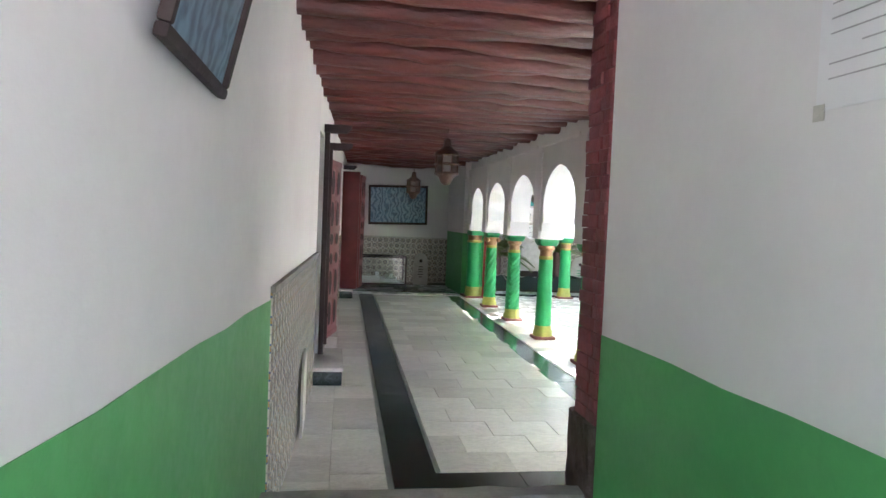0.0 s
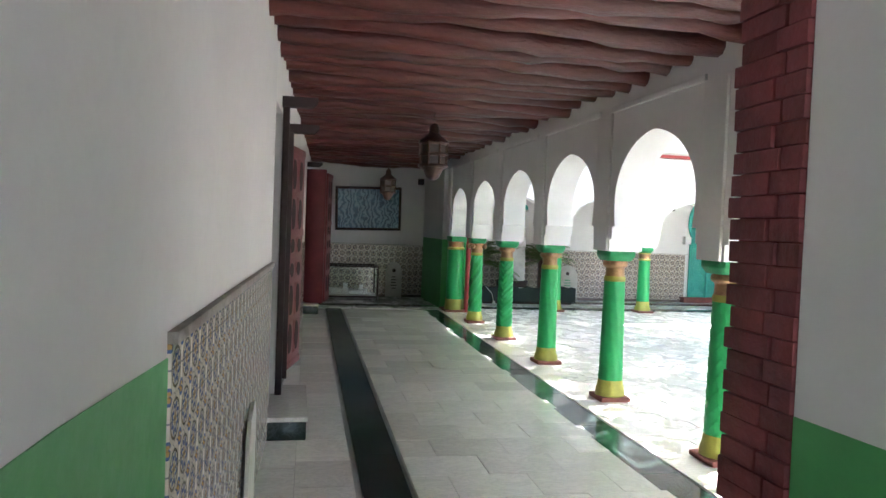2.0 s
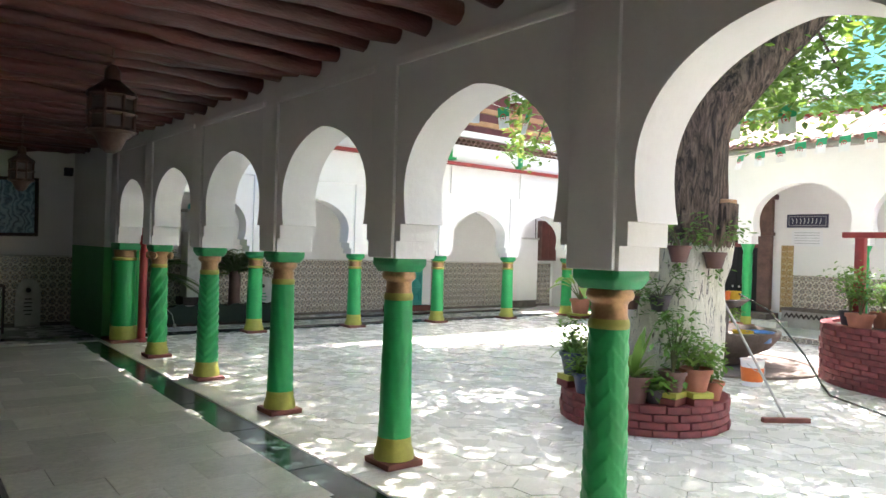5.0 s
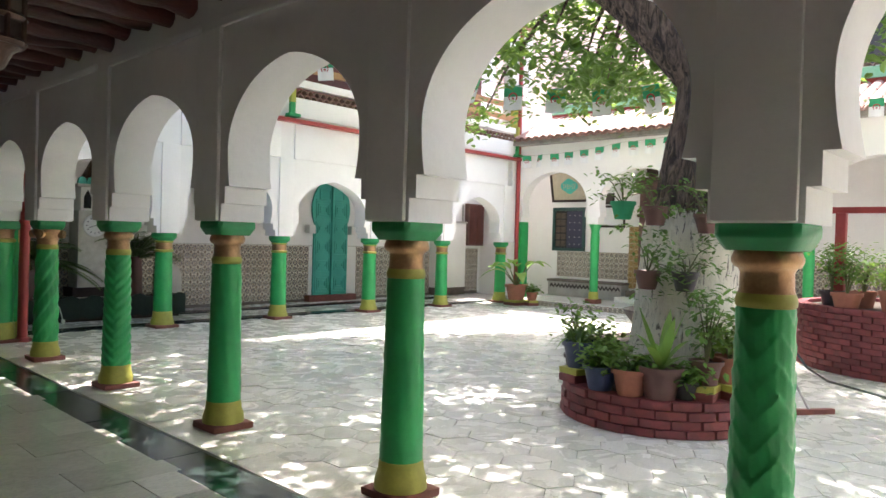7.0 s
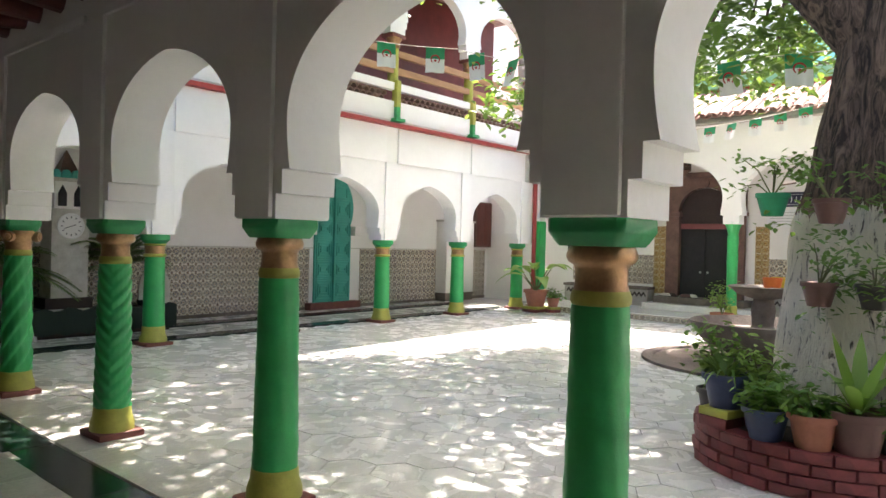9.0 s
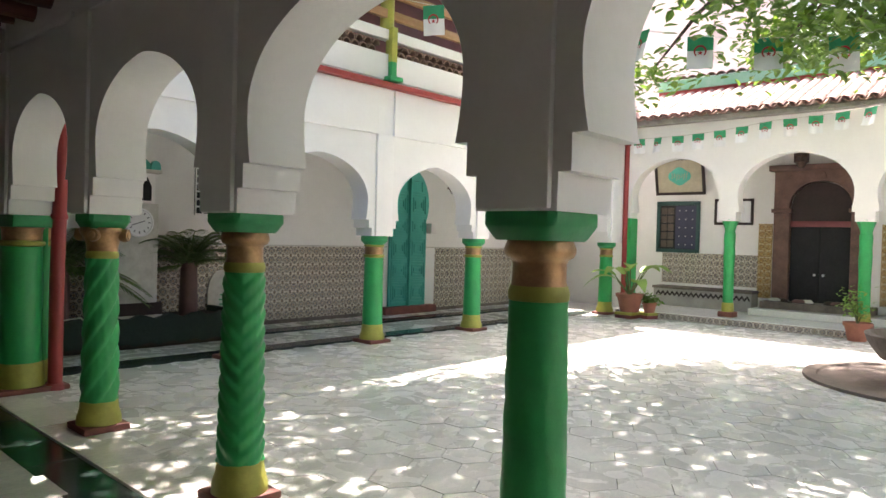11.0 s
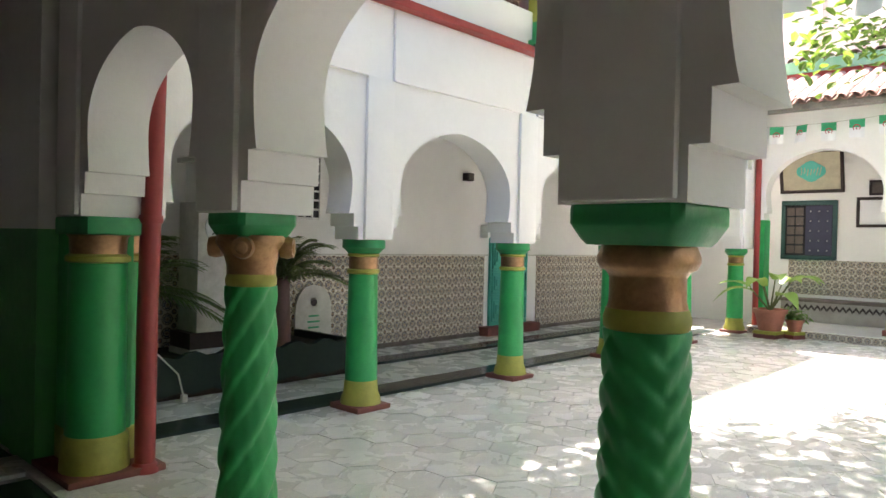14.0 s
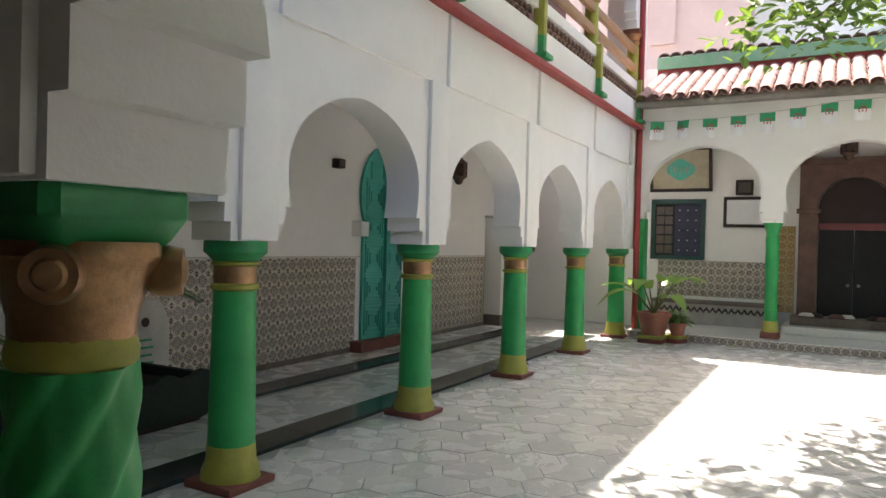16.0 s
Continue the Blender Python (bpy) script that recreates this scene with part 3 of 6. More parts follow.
setting("ceiling_north", boxed(2.8, 14.4, 15.62, BACK_Y, 3.5, 3.62), WHITE, "white plaster gallery ceiling", "ceiling")
setting("trim_red", boxed(2.6, 14.35, 15.50, 15.64, 3.505, 3.575, bevel=0.015), RED, "red painted string course under the balcony", "trim")

balcony = tagged(new("balcony"), "white balcony parapet with clay tile lattice", "balcony", "", "structure")
part("parapet", boxed(2.95, 14.05, 15.60, 15.72, 3.62, 3.97), WHITE, balcony)
part("parapet_cap", boxed(2.95, 14.05, 15.60, 15.72, 4.17, 4.31, bevel=0.01), WHITE, balcony)
B_X = [2.95, 5.10, 7.25, 9.42, 11.62, 13.95]
for x in B_X[1:]:
    bm = bmesh.new()
    box(bm, x - 0.05, x + 0.05, 15.53, 15.66, 3.66, 4.34, 0.012)
    box(bm, x - 0.12, x + 0.12, 15.47, 15.68, 3.60, 3.66, 0.012)
    part("post_foot", bm, GREEN_DK, balcony, "green painted post foot")
    part("post", boxed(x - 0.052, x + 0.052, 15.528, 15.662, 3.86, 4.34, bevel=0.012), YELLOW, balcony, "yellow-green painted post")
arc = [(0.07 * math.cos(t), 0.075 * math.sin(t)) for t in np.linspace(0, math.pi, 9).tolist()]
scale = mesh_of("clay_scale", prism(bmesh.new(), arc + [(u * 0.72, z * 0.72) for u, z in reversed(arc)], along_x, -0.06, 0.07), CLAY_END)
for a, b in zip(B_X, B_X[1:]):
    places, n = [], int((b - a - 0.3) / 0.145)
    for i in range(n):
        for j in range(2):
            places.append(pose(a + 0.20 + 0.145 * (i + 0.5 * j), 15.66, 3.972 + 0.09 * j, 0, 6 * math.sin(i * 3 + j), 0))
    joined_tiles("clay_lattice", scale, places, balcony, CLAY_END, "rows of rounded clay tiles in the parapet")
    for z0 in (4.47, 4.78):
        part("rail", boxed(a + 0.06, b - 0.06, 15.62, 15.69, z0, z0 + 0.12, bevel=0.008), WOOD, balcony, "pale wooden rail")
upper = tagged(new("wall_upper_arcade"), "white upper storey arcade over the balcony", "wall", "", "structure")
for a, b in zip(B_X, B_X[1:]):
    line = arch_line(a, b, 5.18, [(0.19, 5.32), (0.23, 5.45)], 5.65, 6.3, (b - a) / 2 - 0.24)
    part("arch_bay", arch_bay(bmesh.new(), a, b, 6.8, along_x, 15.60, 15.80, line), WHITE, upper)
setting("roof_north", boxed(2.3, 14.4, 15.35, 18.7, 6.8, 7.05), ROOF_TILE, "clay tile roof edge over the balcony", "roof")
part("back_panel", boxed(3.0, 14.2, 17.0, 17.1, 3.62, 6.8), DOOR_RED, upper, "dark red panelled back wall of the balcony")
setting("pier_corner", boxed(14.12, 14.5, 15.6, 16.2, 3.5, 7.0), WHITE, "white plaster corner pier", "pier")

# east arcade on its two steps
step_e = setting("floor_east", boxed(13.78, EAST_X, SOUTH_Y, 15.62, -0.03, 0.13, bevel=0.01), MARBLE, "raised marble terrace with tiled riser", "floor")
setting("step_east", boxed(14.95, EAST_X, 10.9, 13.35, 0.13, 0.26, bevel=0.01), MARBLE, "marble step before the portal", "step")
setting("step_portal", boxed(15.3, EAST_X, 11.3, 13.25, 0.26, 0.40, bevel=0.01), STONE, "worn stone threshold of the portal", "step")
wall_arcade_east = tagged(new("wall_arcade_east"), "white plaster round-arched arcade", "wall", "", "structure")
e_edges = [15.62] + E_Y + [SOUTH_Y]
for b, a in zip(e_edges, e_edges[1:]):
    half = (b - a) / 2
    line = arch_line(a, b, 2.0, [(0.15, 2.12), (0.20, 2.2)], 2.45, 3.2, half - 0.17, point=0.06)
    part("arch_bay", arch_bay(bmesh.new(), a, b, 3.9, along_y, 14.05, 14.33, line), WHITE, wall_arcade_east)
part("corner_pilaster", boxed(14.05, 14.33, 15.45, 15.62, 0.13, 2.0), GREEN, wall_arcade_east, "green painted corner pilaster")
setting("ceiling_east", boxed(14.05, EAST_X, SOUTH_Y, 15.62, 3.9, 3.98), WHITE, "white plaster gallery ceiling", "ceiling")
roof_east = tagged(new("roof_east"), "sloping clay pantile roof over the arcade", "roof", "", "structure")
SLOPE = math.degrees(math.atan2(0.75, 1.75))
part("roof_deck", boxed(0, 1.95, SOUTH_Y, 15.62, -0.08, -0.02, turn=pose(13.82, 0, 3.98, 0, -SLOPE, 0)), CEMENT, roof_east)
part("eave", boxed(13.80, 14.06, SOUTH_Y, 15.62, 3.86, 3.93, bevel=0.01), CEMENT, roof_east, "grey cement eave")
parapet_e = setting("wall_parapet_east", boxed(15.55, 15.89, SOUTH_Y, 15.62, 3.98, 5.12), WHITE, "roof wall with red and green bands", "wall")
part("red_band", boxed(15.50, 15.55, SOUTH_Y, 15.62, 4.70, 4.86), RED, parapet_e, "red painted band")
part("green_band", boxed(15.46, 15.55, SOUTH_Y, 15.62, 4.86, 5.08), PALE_GREEN, parapet_e, "green painted band")

# houses beyond
house_1 = thing("house", "tall pink rendered house behind the roofs", "house")
part("wall", boxed(20, 30, 14.5, 26, -0.03, 13), PINK, house_1)
part("wall", boxed(21, 30, 11.5, 14.5, -0.03, 12), WHITE, house_1, "white rendered side wall")
for y0, z0 in ((16.2, 6.6), (18.6, 6.6), (16.2, 9.4)):
    line = [(y0, z0), (y0 + 0.6, z0), (y0 + 0.6, z0 + 1.1)] + [(y0 + 0.3 + 0.3 * math.cos(a), z0 + 1.1 + 0.4 * math.sin(a)) for a in np.linspace(0.2, math.pi, 8)]
    part("window", prism(bmesh.new(), line, along_y, 19.9, 20.02), PINK, house_1, "blind arched window")
house_2 = thing("house", "aqua green rendered house beyond the tree", "house")
part("wall", boxed(19.5, 28, 2, 11.4, -0.03, 11), AQUA, house_2)
for y0 in (8.2, 5.0):
    # black sheet on the solid wall, painted as the shade inside the window
    part("window", boxed(19.44, 19.52, y0, y0 + 1.2, 6.0, 7.4), BLACK, house_2, "black sheet for the shade inside the window")
    part("window_frame", boxed(19.42, 19.47, y0 - 0.1, y0 + 1.3, 7.4, 7.52), WHITE, house_2)

# red downpipes
pipe = thing("downpipe", "red painted downpipe beside the corner column", "pipe", (2.98, 15.40, 0))
tube_bm = tube(bmesh.new(), [(0, 0, 0.0), (0.0, 0, 1.0), (0.02, 0, 2.0), (0.06, 0.04, 3.3)], 0.062, 14)
part("pipe", tube_bm, RED, pipe)
part("pipe_foot", lathe(bmesh.new(), [(0.09, 0), (0.09, 0.03), (0.065, 0.06)], 14), RED, pipe)
part("collar", lathe(bmesh.new(), [(0.07, 1.55), (0.075, 1.57), (0.07, 1.6)], 14, (0.01, 0)), RED, pipe)
pipe2 = thing("downpipe", "red painted downpipe in the courtyard corner", "pipe", (14.0, 15.56, 0.13))
part("pipe", tube(bmesh.new(), [(0, 0, 0), (0, 0, 6.8)], 0.05, 12), RED, pipe2)


# ---- columns ----
def scales(a, z):
    s = abs(((4 * a / math.pi) % 2) - 1)
    f = (8.5 * z + s * 0.9) % 1.0
    return 0.055 * f ** 2 - 0.03 + 0.014 * math.sin(31 * z + 9 * a) * math.sin(11 * a - 17 * z)


def chevrons(a, z):
    s = abs(((2 * a / math.pi + 0.4) % 2) - 1)
    f = (11.0 * z - s * 1.7) % 1.0
    return 0.10 * math.sin(math.pi * f ** 1.9) - 0.045 + 0.01 * math.sin(27 * z + 7 * a) * math.sin(13 * a - 19 * z)


def ropes(a, z):
    f = ((6 * a - 34 * z) / (2 * math.pi)) % 1.0
    return 0.11 * math.sin(math.pi * f ** 2.4) - 0.04 + 0.016 * math.sin(23 * z + 5 * a) * math.cos(9 * a - 13 * z)


def worn(a, z):
    return 0.012 * math.sin(21 * z + 4 * a) * math.sin(7 * a - 11 * z) + 0.008 * math.sin(47 * z + 3 * a)


def impost_slab(s, z0, z1):
    """A square slab with clipped corners and a hollow underside."""
    bm = bmesh.new()
    rings = []
    for k, z in ((0.80, z0), (0.86, z0 + 0.012), (0.97, z0 + 0.045), (1.0, z0 + 0.055), (1.0, z1 - 0.01), (0.985, z1)):
        h, c = s * k, s * 0.16
        pts = [(h, c - h), (h, h - c), (h - c, h), (c - h, h), (-h, h - c), (-h, c - h), (c - h, -h), (h - c, -h)]
        rings.append([bm.verts.new((x, y, z)) for x, y in pts])
    for p, q in zip(rings, rings[1:]):
        for i in range(8):
            bm.faces.new((p[i], p[(i + 1) % 8], q[(i + 1) % 8], q[i]))
    bm.faces.new(rings[0])
    bm.faces.new(rings[-1])
    return bm


def column(label, at, height, relief, r=0.123, group="arcade columns", scroll=False):
    """A painted column: square plinth, yellow foot, green shaft, ringed gold neck, green impost slab on top."""
    c = thing("column", label, "column", at, 0, group)
    w = 0.165 if relief else 0.19
    yf = 0.215 if relief else 0.255
    bm = boxed(-w, w, -w, w, 0, 0.05, bevel=0.014)
    for v in bm.verts:
        v.co += 0.006 * noise.noise_vector(v.co * 14 + Vector(at))
    part("plinth", bm, PLINTH, c, "dark red square plinth")
    part("foot", lathe(bmesh.new(), [(w * 0.94, 0.048), (w * 0.93, 0.07), (w * 0.85 + 0.012, 0.10), (r * 1.10, 0.15), (r * 1.05, yf - 0.005), (r * 1.02, yf)], 28), YELLOW, c, "yellow painted foot")
    top = height - (0.32 if relief else 0.30)
    n = 130 if relief else 8
    prof = [(r * (1.03 - (0.15 if relief else 0.11) * i / n), yf + (top - yf) * i / n) for i in range(n + 1)]
    part("shaft", lathe(bmesh.new(), prof, 72 if relief else 28, wobble=relief or (lambda a, z: 0.004 * math.sin(3 * a + 9 * z))), GREEN, c)
    if relief:
        part("ring", lathe(bmesh.new(), [(r * 0.86, top), (r * 0.91, top + 0.008), (r * 0.92, top + 0.03), (r * 0.86, top + 0.055)], 28), YELLOW, c, "worn yellow painted ring")
        if scroll:
            prof = [(r * 0.86, top + 0.045), (r * 0.88, top + 0.09), (r * 1.0, top + 0.14), (r * 1.22, top + 0.18), (r * 1.28, top + 0.2), (r * 1.2, top + 0.226)]
        else:
            prof = [(r * 0.85, top + 0.05), (r * 0.80, top + 0.075), (r * 0.80, top + 0.135), (r * 0.87, top + 0.15), (r * 1.0, top + 0.158), (r * 1.07, top + 0.175), (r * 1.07, top + 0.19), (r * 1.0, top + 0.212), (r * 0.95, top + 0.226)]
        cap = part("capital", lathe(bmesh.new(), prof, 32, wobble=lambda a, z: 0.012 * math.sin(5 * a + 30 * z) * math.sin(3 * a)), GOLD, c, "worn gold painted capital")
        for sx in (-1, 1) if scroll else ():
            for sy in (-1, 1):
                m = Matrix.Translation((sx * 0.112, sy * 0.112, top + 0.172)) @ pose(0, 0, 0, 90, 0, 45 * sx * sy + 90)
                bm = bmesh.new()
                lathe(bm, [(0.012, -0.036), (0.022, -0.034), (0.028, -0.026), (0.044, -0.028), (0.05, 0), (0.044, 0.028), (0.028, 0.026), (0.022, 0.034), (0.012, 0.036)], 18)
                bmesh.ops.transform(bm, matrix=m, verts=bm.verts)
                part("volute", bm, GOLD, cap)
    else:
        part("ring", lathe(bmesh.new(), [(r * 0.92, top), (r * 1.05, top + 0.012), (r * 1.05, top + 0.034), (r * 0.92, top + 0.046)], 28), YELLOW, c, "yellow painted ring")
        part("capital", lathe(bmesh.new(), [(r * 0.90, top + 0.046), (r * 0.93, top + 0.06), (r * 0.93, top + 0.14), (r * 0.9, top + 0.15)], 28), GOLD, c, "shiny gold painted band")
        part("ring", lathe(bmesh.new(), [(r * 0.92, top + 0.15), (r * 1.02, top + 0.158), (r * 1.02, top + 0.172), (r * 0.95, top + 0.18)], 28), YELLOW, c)
        part("cushion", lathe(bmesh.new(), [(r * 0.98, top + 0.18), (r * 1.22, top + 0.215), (r * 1.36, top + 0.23), (r * 1.36, top + 0.29), (r * 1.33, top + 0.301)], 28), GREEN_DK, c, "flared round green cap")
    if relief:
        part("impost", impost_slab(0.147 if scroll else 0.157, height - 0.102, height + 0.002), GREEN_DK, c, "green impost slab")
    return c


COLUMN_LABEL = "green column with %s, gold neck and yellow foot"
column(COLUMN_LABEL % "faint worn carving", (W_X, W_Y[0], 0), 1.58, worn)
column(COLUMN_LABEL % "carved scales", (W_X, W_Y[1], 0), 1.58, scales)
column(COLUMN_LABEL % "faint worn carving", (W_X, W_Y[2], 0), 1.58, worn)
column(COLUMN_LABEL % "faint worn carving", (W_X, W_Y[3], 0), 1.58, worn)
column(COLUMN_LABEL % "carved chevrons", (W_X, W_Y[4], 0), 1.58, chevrons)
column("green column with twisted carving and gold scroll capital", (W_X, W_Y[5], 0), 1.58, ropes, scroll=True)
plain = column("smooth green column with gold band and yellow foot", (N_X[0], N_Y, 0), 1.48, None, 0.138, "balcony columns")
for x in N_X[1:]:
    copy_thing(plain, pose(x, N_Y, 0))

corner = thing("corner_column", "green engaged corner column with yellow foot", "column", (*CORNER, 0))
part("pier", boxed(-0.13, 0.19, -0.10, 0.30, 0.0, 1.58, bevel=0.015), GREEN, corner)
part("foot", lathe(bmesh.new(), [(0.2, 0), (0.2, 0.05), (0.19, 0.24), (0.175, 0.26)], 28, (-0.03, -0.1)), YELLOW, corner, "yellow painted foot")
part("pier_foot", boxed(-0.135, 0.195, -0.105, 0.305, 0.0, 0.25, bevel=0.012), YELLOW, corner, "yellow painted foot")
part("shaft", lathe(bmesh.new(), [(0.172, 0.26), (0.165, 1.3)], 32, (-0.03, -0.1)), GREEN, corner)
part("ring", lathe(bmesh.new(), [(0.16, 1.3), (0.185, 1.31), (0.185, 1.34), (0.16, 1.355)], 28, (-0.03, -0.1)), YELLOW, corner)
part("capital", lathe(bmesh.new(), [(0.16, 1.355), (0.165, 1.45), (0.18, 1.47)], 28, (-0.03, -0.1)), GOLD, corner, "gold painted band")
part("impost", boxed(-0.16, 0.21, -0.27, 0.28, 1.47, 1.58, bevel=0.02), GREEN_DK, corner)
part("side_shaft", lathe(bmesh.new(), [(0.085, 0.0), (0.083, 0.25), (0.075, 0.26), (0.072, 1.3), (0.085, 1.31), (0.085, 1.34), (0.072, 1.355), (0.075, 1.45), (0.085, 1.47)], 24, (0.19, 0.0)), GREEN, corner, "slender green half column")
part("side_foot", lathe(bmesh.new(), [(0.098, 0.0), (0.095, 0.24), (0.086, 0.255)], 24, (0.19, 0.0)), YELLOW, corner)
part("side_ring", lathe(bmesh.new(), [(0.074, 1.3), (0.094, 1.31), (0.094, 1.34), (0.074, 1.355)], 24, (0.19, 0.0)), YELLOW, corner)
part("side_capital", lathe(bmesh.new(), [(0.08, 1.356), (0.08, 1.45), (0.09, 1.468)], 24, (0.19, 0.0)), GOLD, corner, "gold painted band")
part("plinth", boxed(-0.26, 0.32, -0.33, 0.32, 0.0, 0.045, bevel=0.014), PLINTH, corner, "dark red plinth slab")


def slim_column(at):
    c = thing("slim_column", "light green twisted column with leafy capital", "column", at, 0, "terrace columns")
    part("plinth", boxed(-0.14, 0.14, -0.14, 0.14, 0, 0.1, bevel=0.015), PLINTH, c, "dark red plinth")
    part("foot", lathe(bmesh.new(), [(0.115, 0.1), (0.11, 0.25), (0.1, 0.27)], 24), YELLOW, c, "yellow painted foot")
    part("shaft", lathe(bmesh.new(), [(0.095, 0.27 + 1.33 * i / 60) for i in range(61)], 30,
                        wobble=lambda a, z: 0.09 * abs(math.sin(2 * a + 9 * z)) if z > 0.95 else 0.0), GREEN, c)
    cap = part("capital", lathe(bmesh.new(), [(0.1, 1.6), (0.09, 1.62), (0.1, 1.7), (0.145, 1.83), (0.15, 1.85)], 24, wobble=lambda a, z: 0.06 * math.sin(8 * a) * (z > 1.65)), GREEN, c, "pale green leafy capital")
    part("impost", boxed(-0.15, 0.15, -0.15, 0.15, 1.82, 1.87, bevel=0.01), WHITE, c)
    return c


slim = slim_column((E_X, E_Y[0], 0.13))
for y in E_Y[1:]:
    copy_thing(slim, pose(E_X, y, 0.13))


def upper_column(x):
    c = thing("balcony_column", "yellow-green balcony column with gilt capital", "column", (x, 15.70, 4.31), 0, "balcony columns above")
    part("shaft", lathe(bmesh.new(), [(0.10, 0), (0.095, 0.62)], 22), YELLOW, c)
    part("capital", lathe(bmesh.new(), [(0.095, 0.62), (0.12, 0.65), (0.12, 0.68), (0.1, 0.7), (0.15, 0.8)], 22), GOLD, c, "gilt capital")
    part("impost", boxed(-0.17, 0.17, -0.14, 0.14, 0.8, 0.87, bevel=0.012), PLINTH, c)
    return c


up = upper_column(B_X[1])
for x in B_X[2:]:
    copy_thing(up, pose(x, 15.70, 4.31))

# ---- the tree ----
def plant_leaves(bm, base, way, length, width, droop, seg=4, fold=0.25):
    """One strap or blade leaf from base along way, drooping."""
    way = Vector(way).normalized()
    side = way.cross(Vector((0, 0, 1)))
    side = side.normalized() if side.length > 0.05 else Vector((1, 0, 0))
    rows = []
    for i in range(seg + 1):
        f = i / seg
        c = Vector(base) + way * length * f + Vector((0, 0, -droop * f * f * length))
        w = width * math.sin(math.pi * min(1, 0.12 + f * 0.88)) * 0.5 + 0.0015
        up = Vector((0, 0, fold * w))
        rows.append([bm.verts.new(c - side * w + up), bm.verts.new(c), bm.verts.new(c + side * w + up)])
    for p, q in zip(rows, rows[1:]):
        bm.faces.new((p[0], p[1], q[1], q[0]))
        bm.faces.new((p[1], p[2], q[2], q[1]))


def leaf_cloud(name, places, size, material, parent, seed, label=""):
    """Many small folded leaves round the given places (centre, spread)."""
    rnd = random.Random(seed)
    vs, fs = [], []
    for c, spread, count in places:
        for _ in range(count):
            d = Vector((rnd.gauss(0, 1), rnd.gauss(0, 1), rnd.gauss(0, 0.7)))
            p = Vector(c) + d * spread * 0.55
            a = rnd.uniform(0, 2 * math.pi)
            way = Vector((math.cos(a), math.sin(a), rnd.uniform(-0.9, 0.35))).normalized()
            side = way.cross(Vector((rnd.uniform(-0.4, 0.4), rnd.uniform(-0.4, 0.4), 1))).normalized()
            n = side.cross(way)
            s = size * rnd.uniform(0.6, 1.25)
            k = len(vs)
            for u, v, w in ((0, 0, 0), (0.35, -0.26, 0.05), (0.75, -0.2, 0.04), (1, 0, -0.06), (0.75, 0.2, 0.04), (0.35, 0.26, 0.05)):
                vs.append(tuple(p + way * u * s + side * v * s + n * w * s))
            fs += [(k, k + 1, k + 2, k + 3), (k, k + 3, k + 4, k + 5)]
    me = bpy.data.meshes.new(name)
    me.from_pydata(vs, [], fs)
    me.materials.append(material)
    ob = new(name, me)
    ob.parent = parent
    return tagged(ob, label)


tree = thing("tree", "old tree with whitewashed trunk and leafy crown in a brick planter", "tree", (6.0, 7.77, 0))
bm = bmesh.new()
pts, rad = [], []
for i in range(31):
    f = i / 30
    z = 3.3 * f
    pts.append((0.05 * math.sin(z * 1.3) + 0.16 * max(0, z - 1.2) / 2 + 0.02 * z, -0.02 * z - 0.16 * max(0, z - 1.4) / 1.9, z))
    rad.append(0.52 - 0.06 * z if z < 1.9 else 0.406 - 0.10 * (z - 1.9) + 0.16 * max(0, z - 2.7) ** 2 * 2)
tube(bm, pts, rad, 40)
for v in bm.verts:
    a = math.atan2(v.co.y, v.co.x)
    k = 0.05 * noise.noise(Vector((math.cos(a) * 2.2, math.sin(a) * 2.2, v.co.z * 0.6))) + 0.03 * noise.noise(Vector((math.cos(a) * 9, math.sin(a) * 9, v.co.z * 1.2)))
    v.co += Vector((math.cos(a), math.sin(a), 0)) * k * 1.3
trunk = part("trunk", bm, BARK, tree)
bm = tube(bmesh.new(), [(0.16, -0.30, 1.1), (0.20, -0.40, 1.6), (0.22, -0.44, 2.0), (0.22, -0.45, 2.2)], [0.10, 0.15, 0.15, 0.145], 18)
for v in bm.verts:
    v.co += Vector((0.02, 0.02, 0.035)) * noise.noise(v.co * 7)
part("sawn_stub", bm, BARK, trunk, "stub of a sawn limb")
part("cut_face", lathe(bmesh.new(), [(0.13, 2.19), (0.125, 2.235), (0.06, 2.245)], 18, (0.22, -0.45), wobble=lambda a, z: 0.06 * math.sin(3 * a)), WOOD, trunk, "pale sawn wood")
BOUGHS = [
    [(0.2, -0.12, 3.0), (-0.15, 0.45, 3.7), (-0.5, 1.2, 4.4), (-0.6, 2.1, 5.2), (-0.3, 3.0, 6.0)],
    [(0.25, -0.2, 3.0), (0.75, -0.65, 3.8), (1.3, -1.2, 4.6), (1.9, -1.6, 5.6), (2.3, -1.9, 6.6)],
    [(0.3, -0.1, 3.1), (1.0, 0.5, 4.1), (2.2, 1.4, 5.0), (3.5, 2.4, 5.6), (4.9, 3.3, 5.8)],
    [(0.1, -0.1, 3.1), (-0.4, -0.5, 4.2), (-0.9, -1.0, 5.3), (-1.3, -1.5, 6.4)],
    [(1.0, 0.5, 4.1), (2.2, -0.1, 4.9), (3.6, -0.4, 5.6), (5.2, -0.3, 6.0)],
    [(-0.5, 1.2, 4.4), (0.3, 2.4, 5.0), (1.2, 3.7, 5.5), (2.0, 4.6, 5.7)],
]
BOUGH_R = [0.27, 0.24, 0.2, 0.17, 0.12, 0.12]
for line, r in zip(BOUGHS, BOUGH_R):
    part("limb", tube(bmesh.new(), line, [r * (1 - 0.75 * i / (len(line) - 1)) for i in range(len(line))], 14), BARK, trunk)
rnd = random.Random(5)
clumps, twigs = [], bmesh.new()
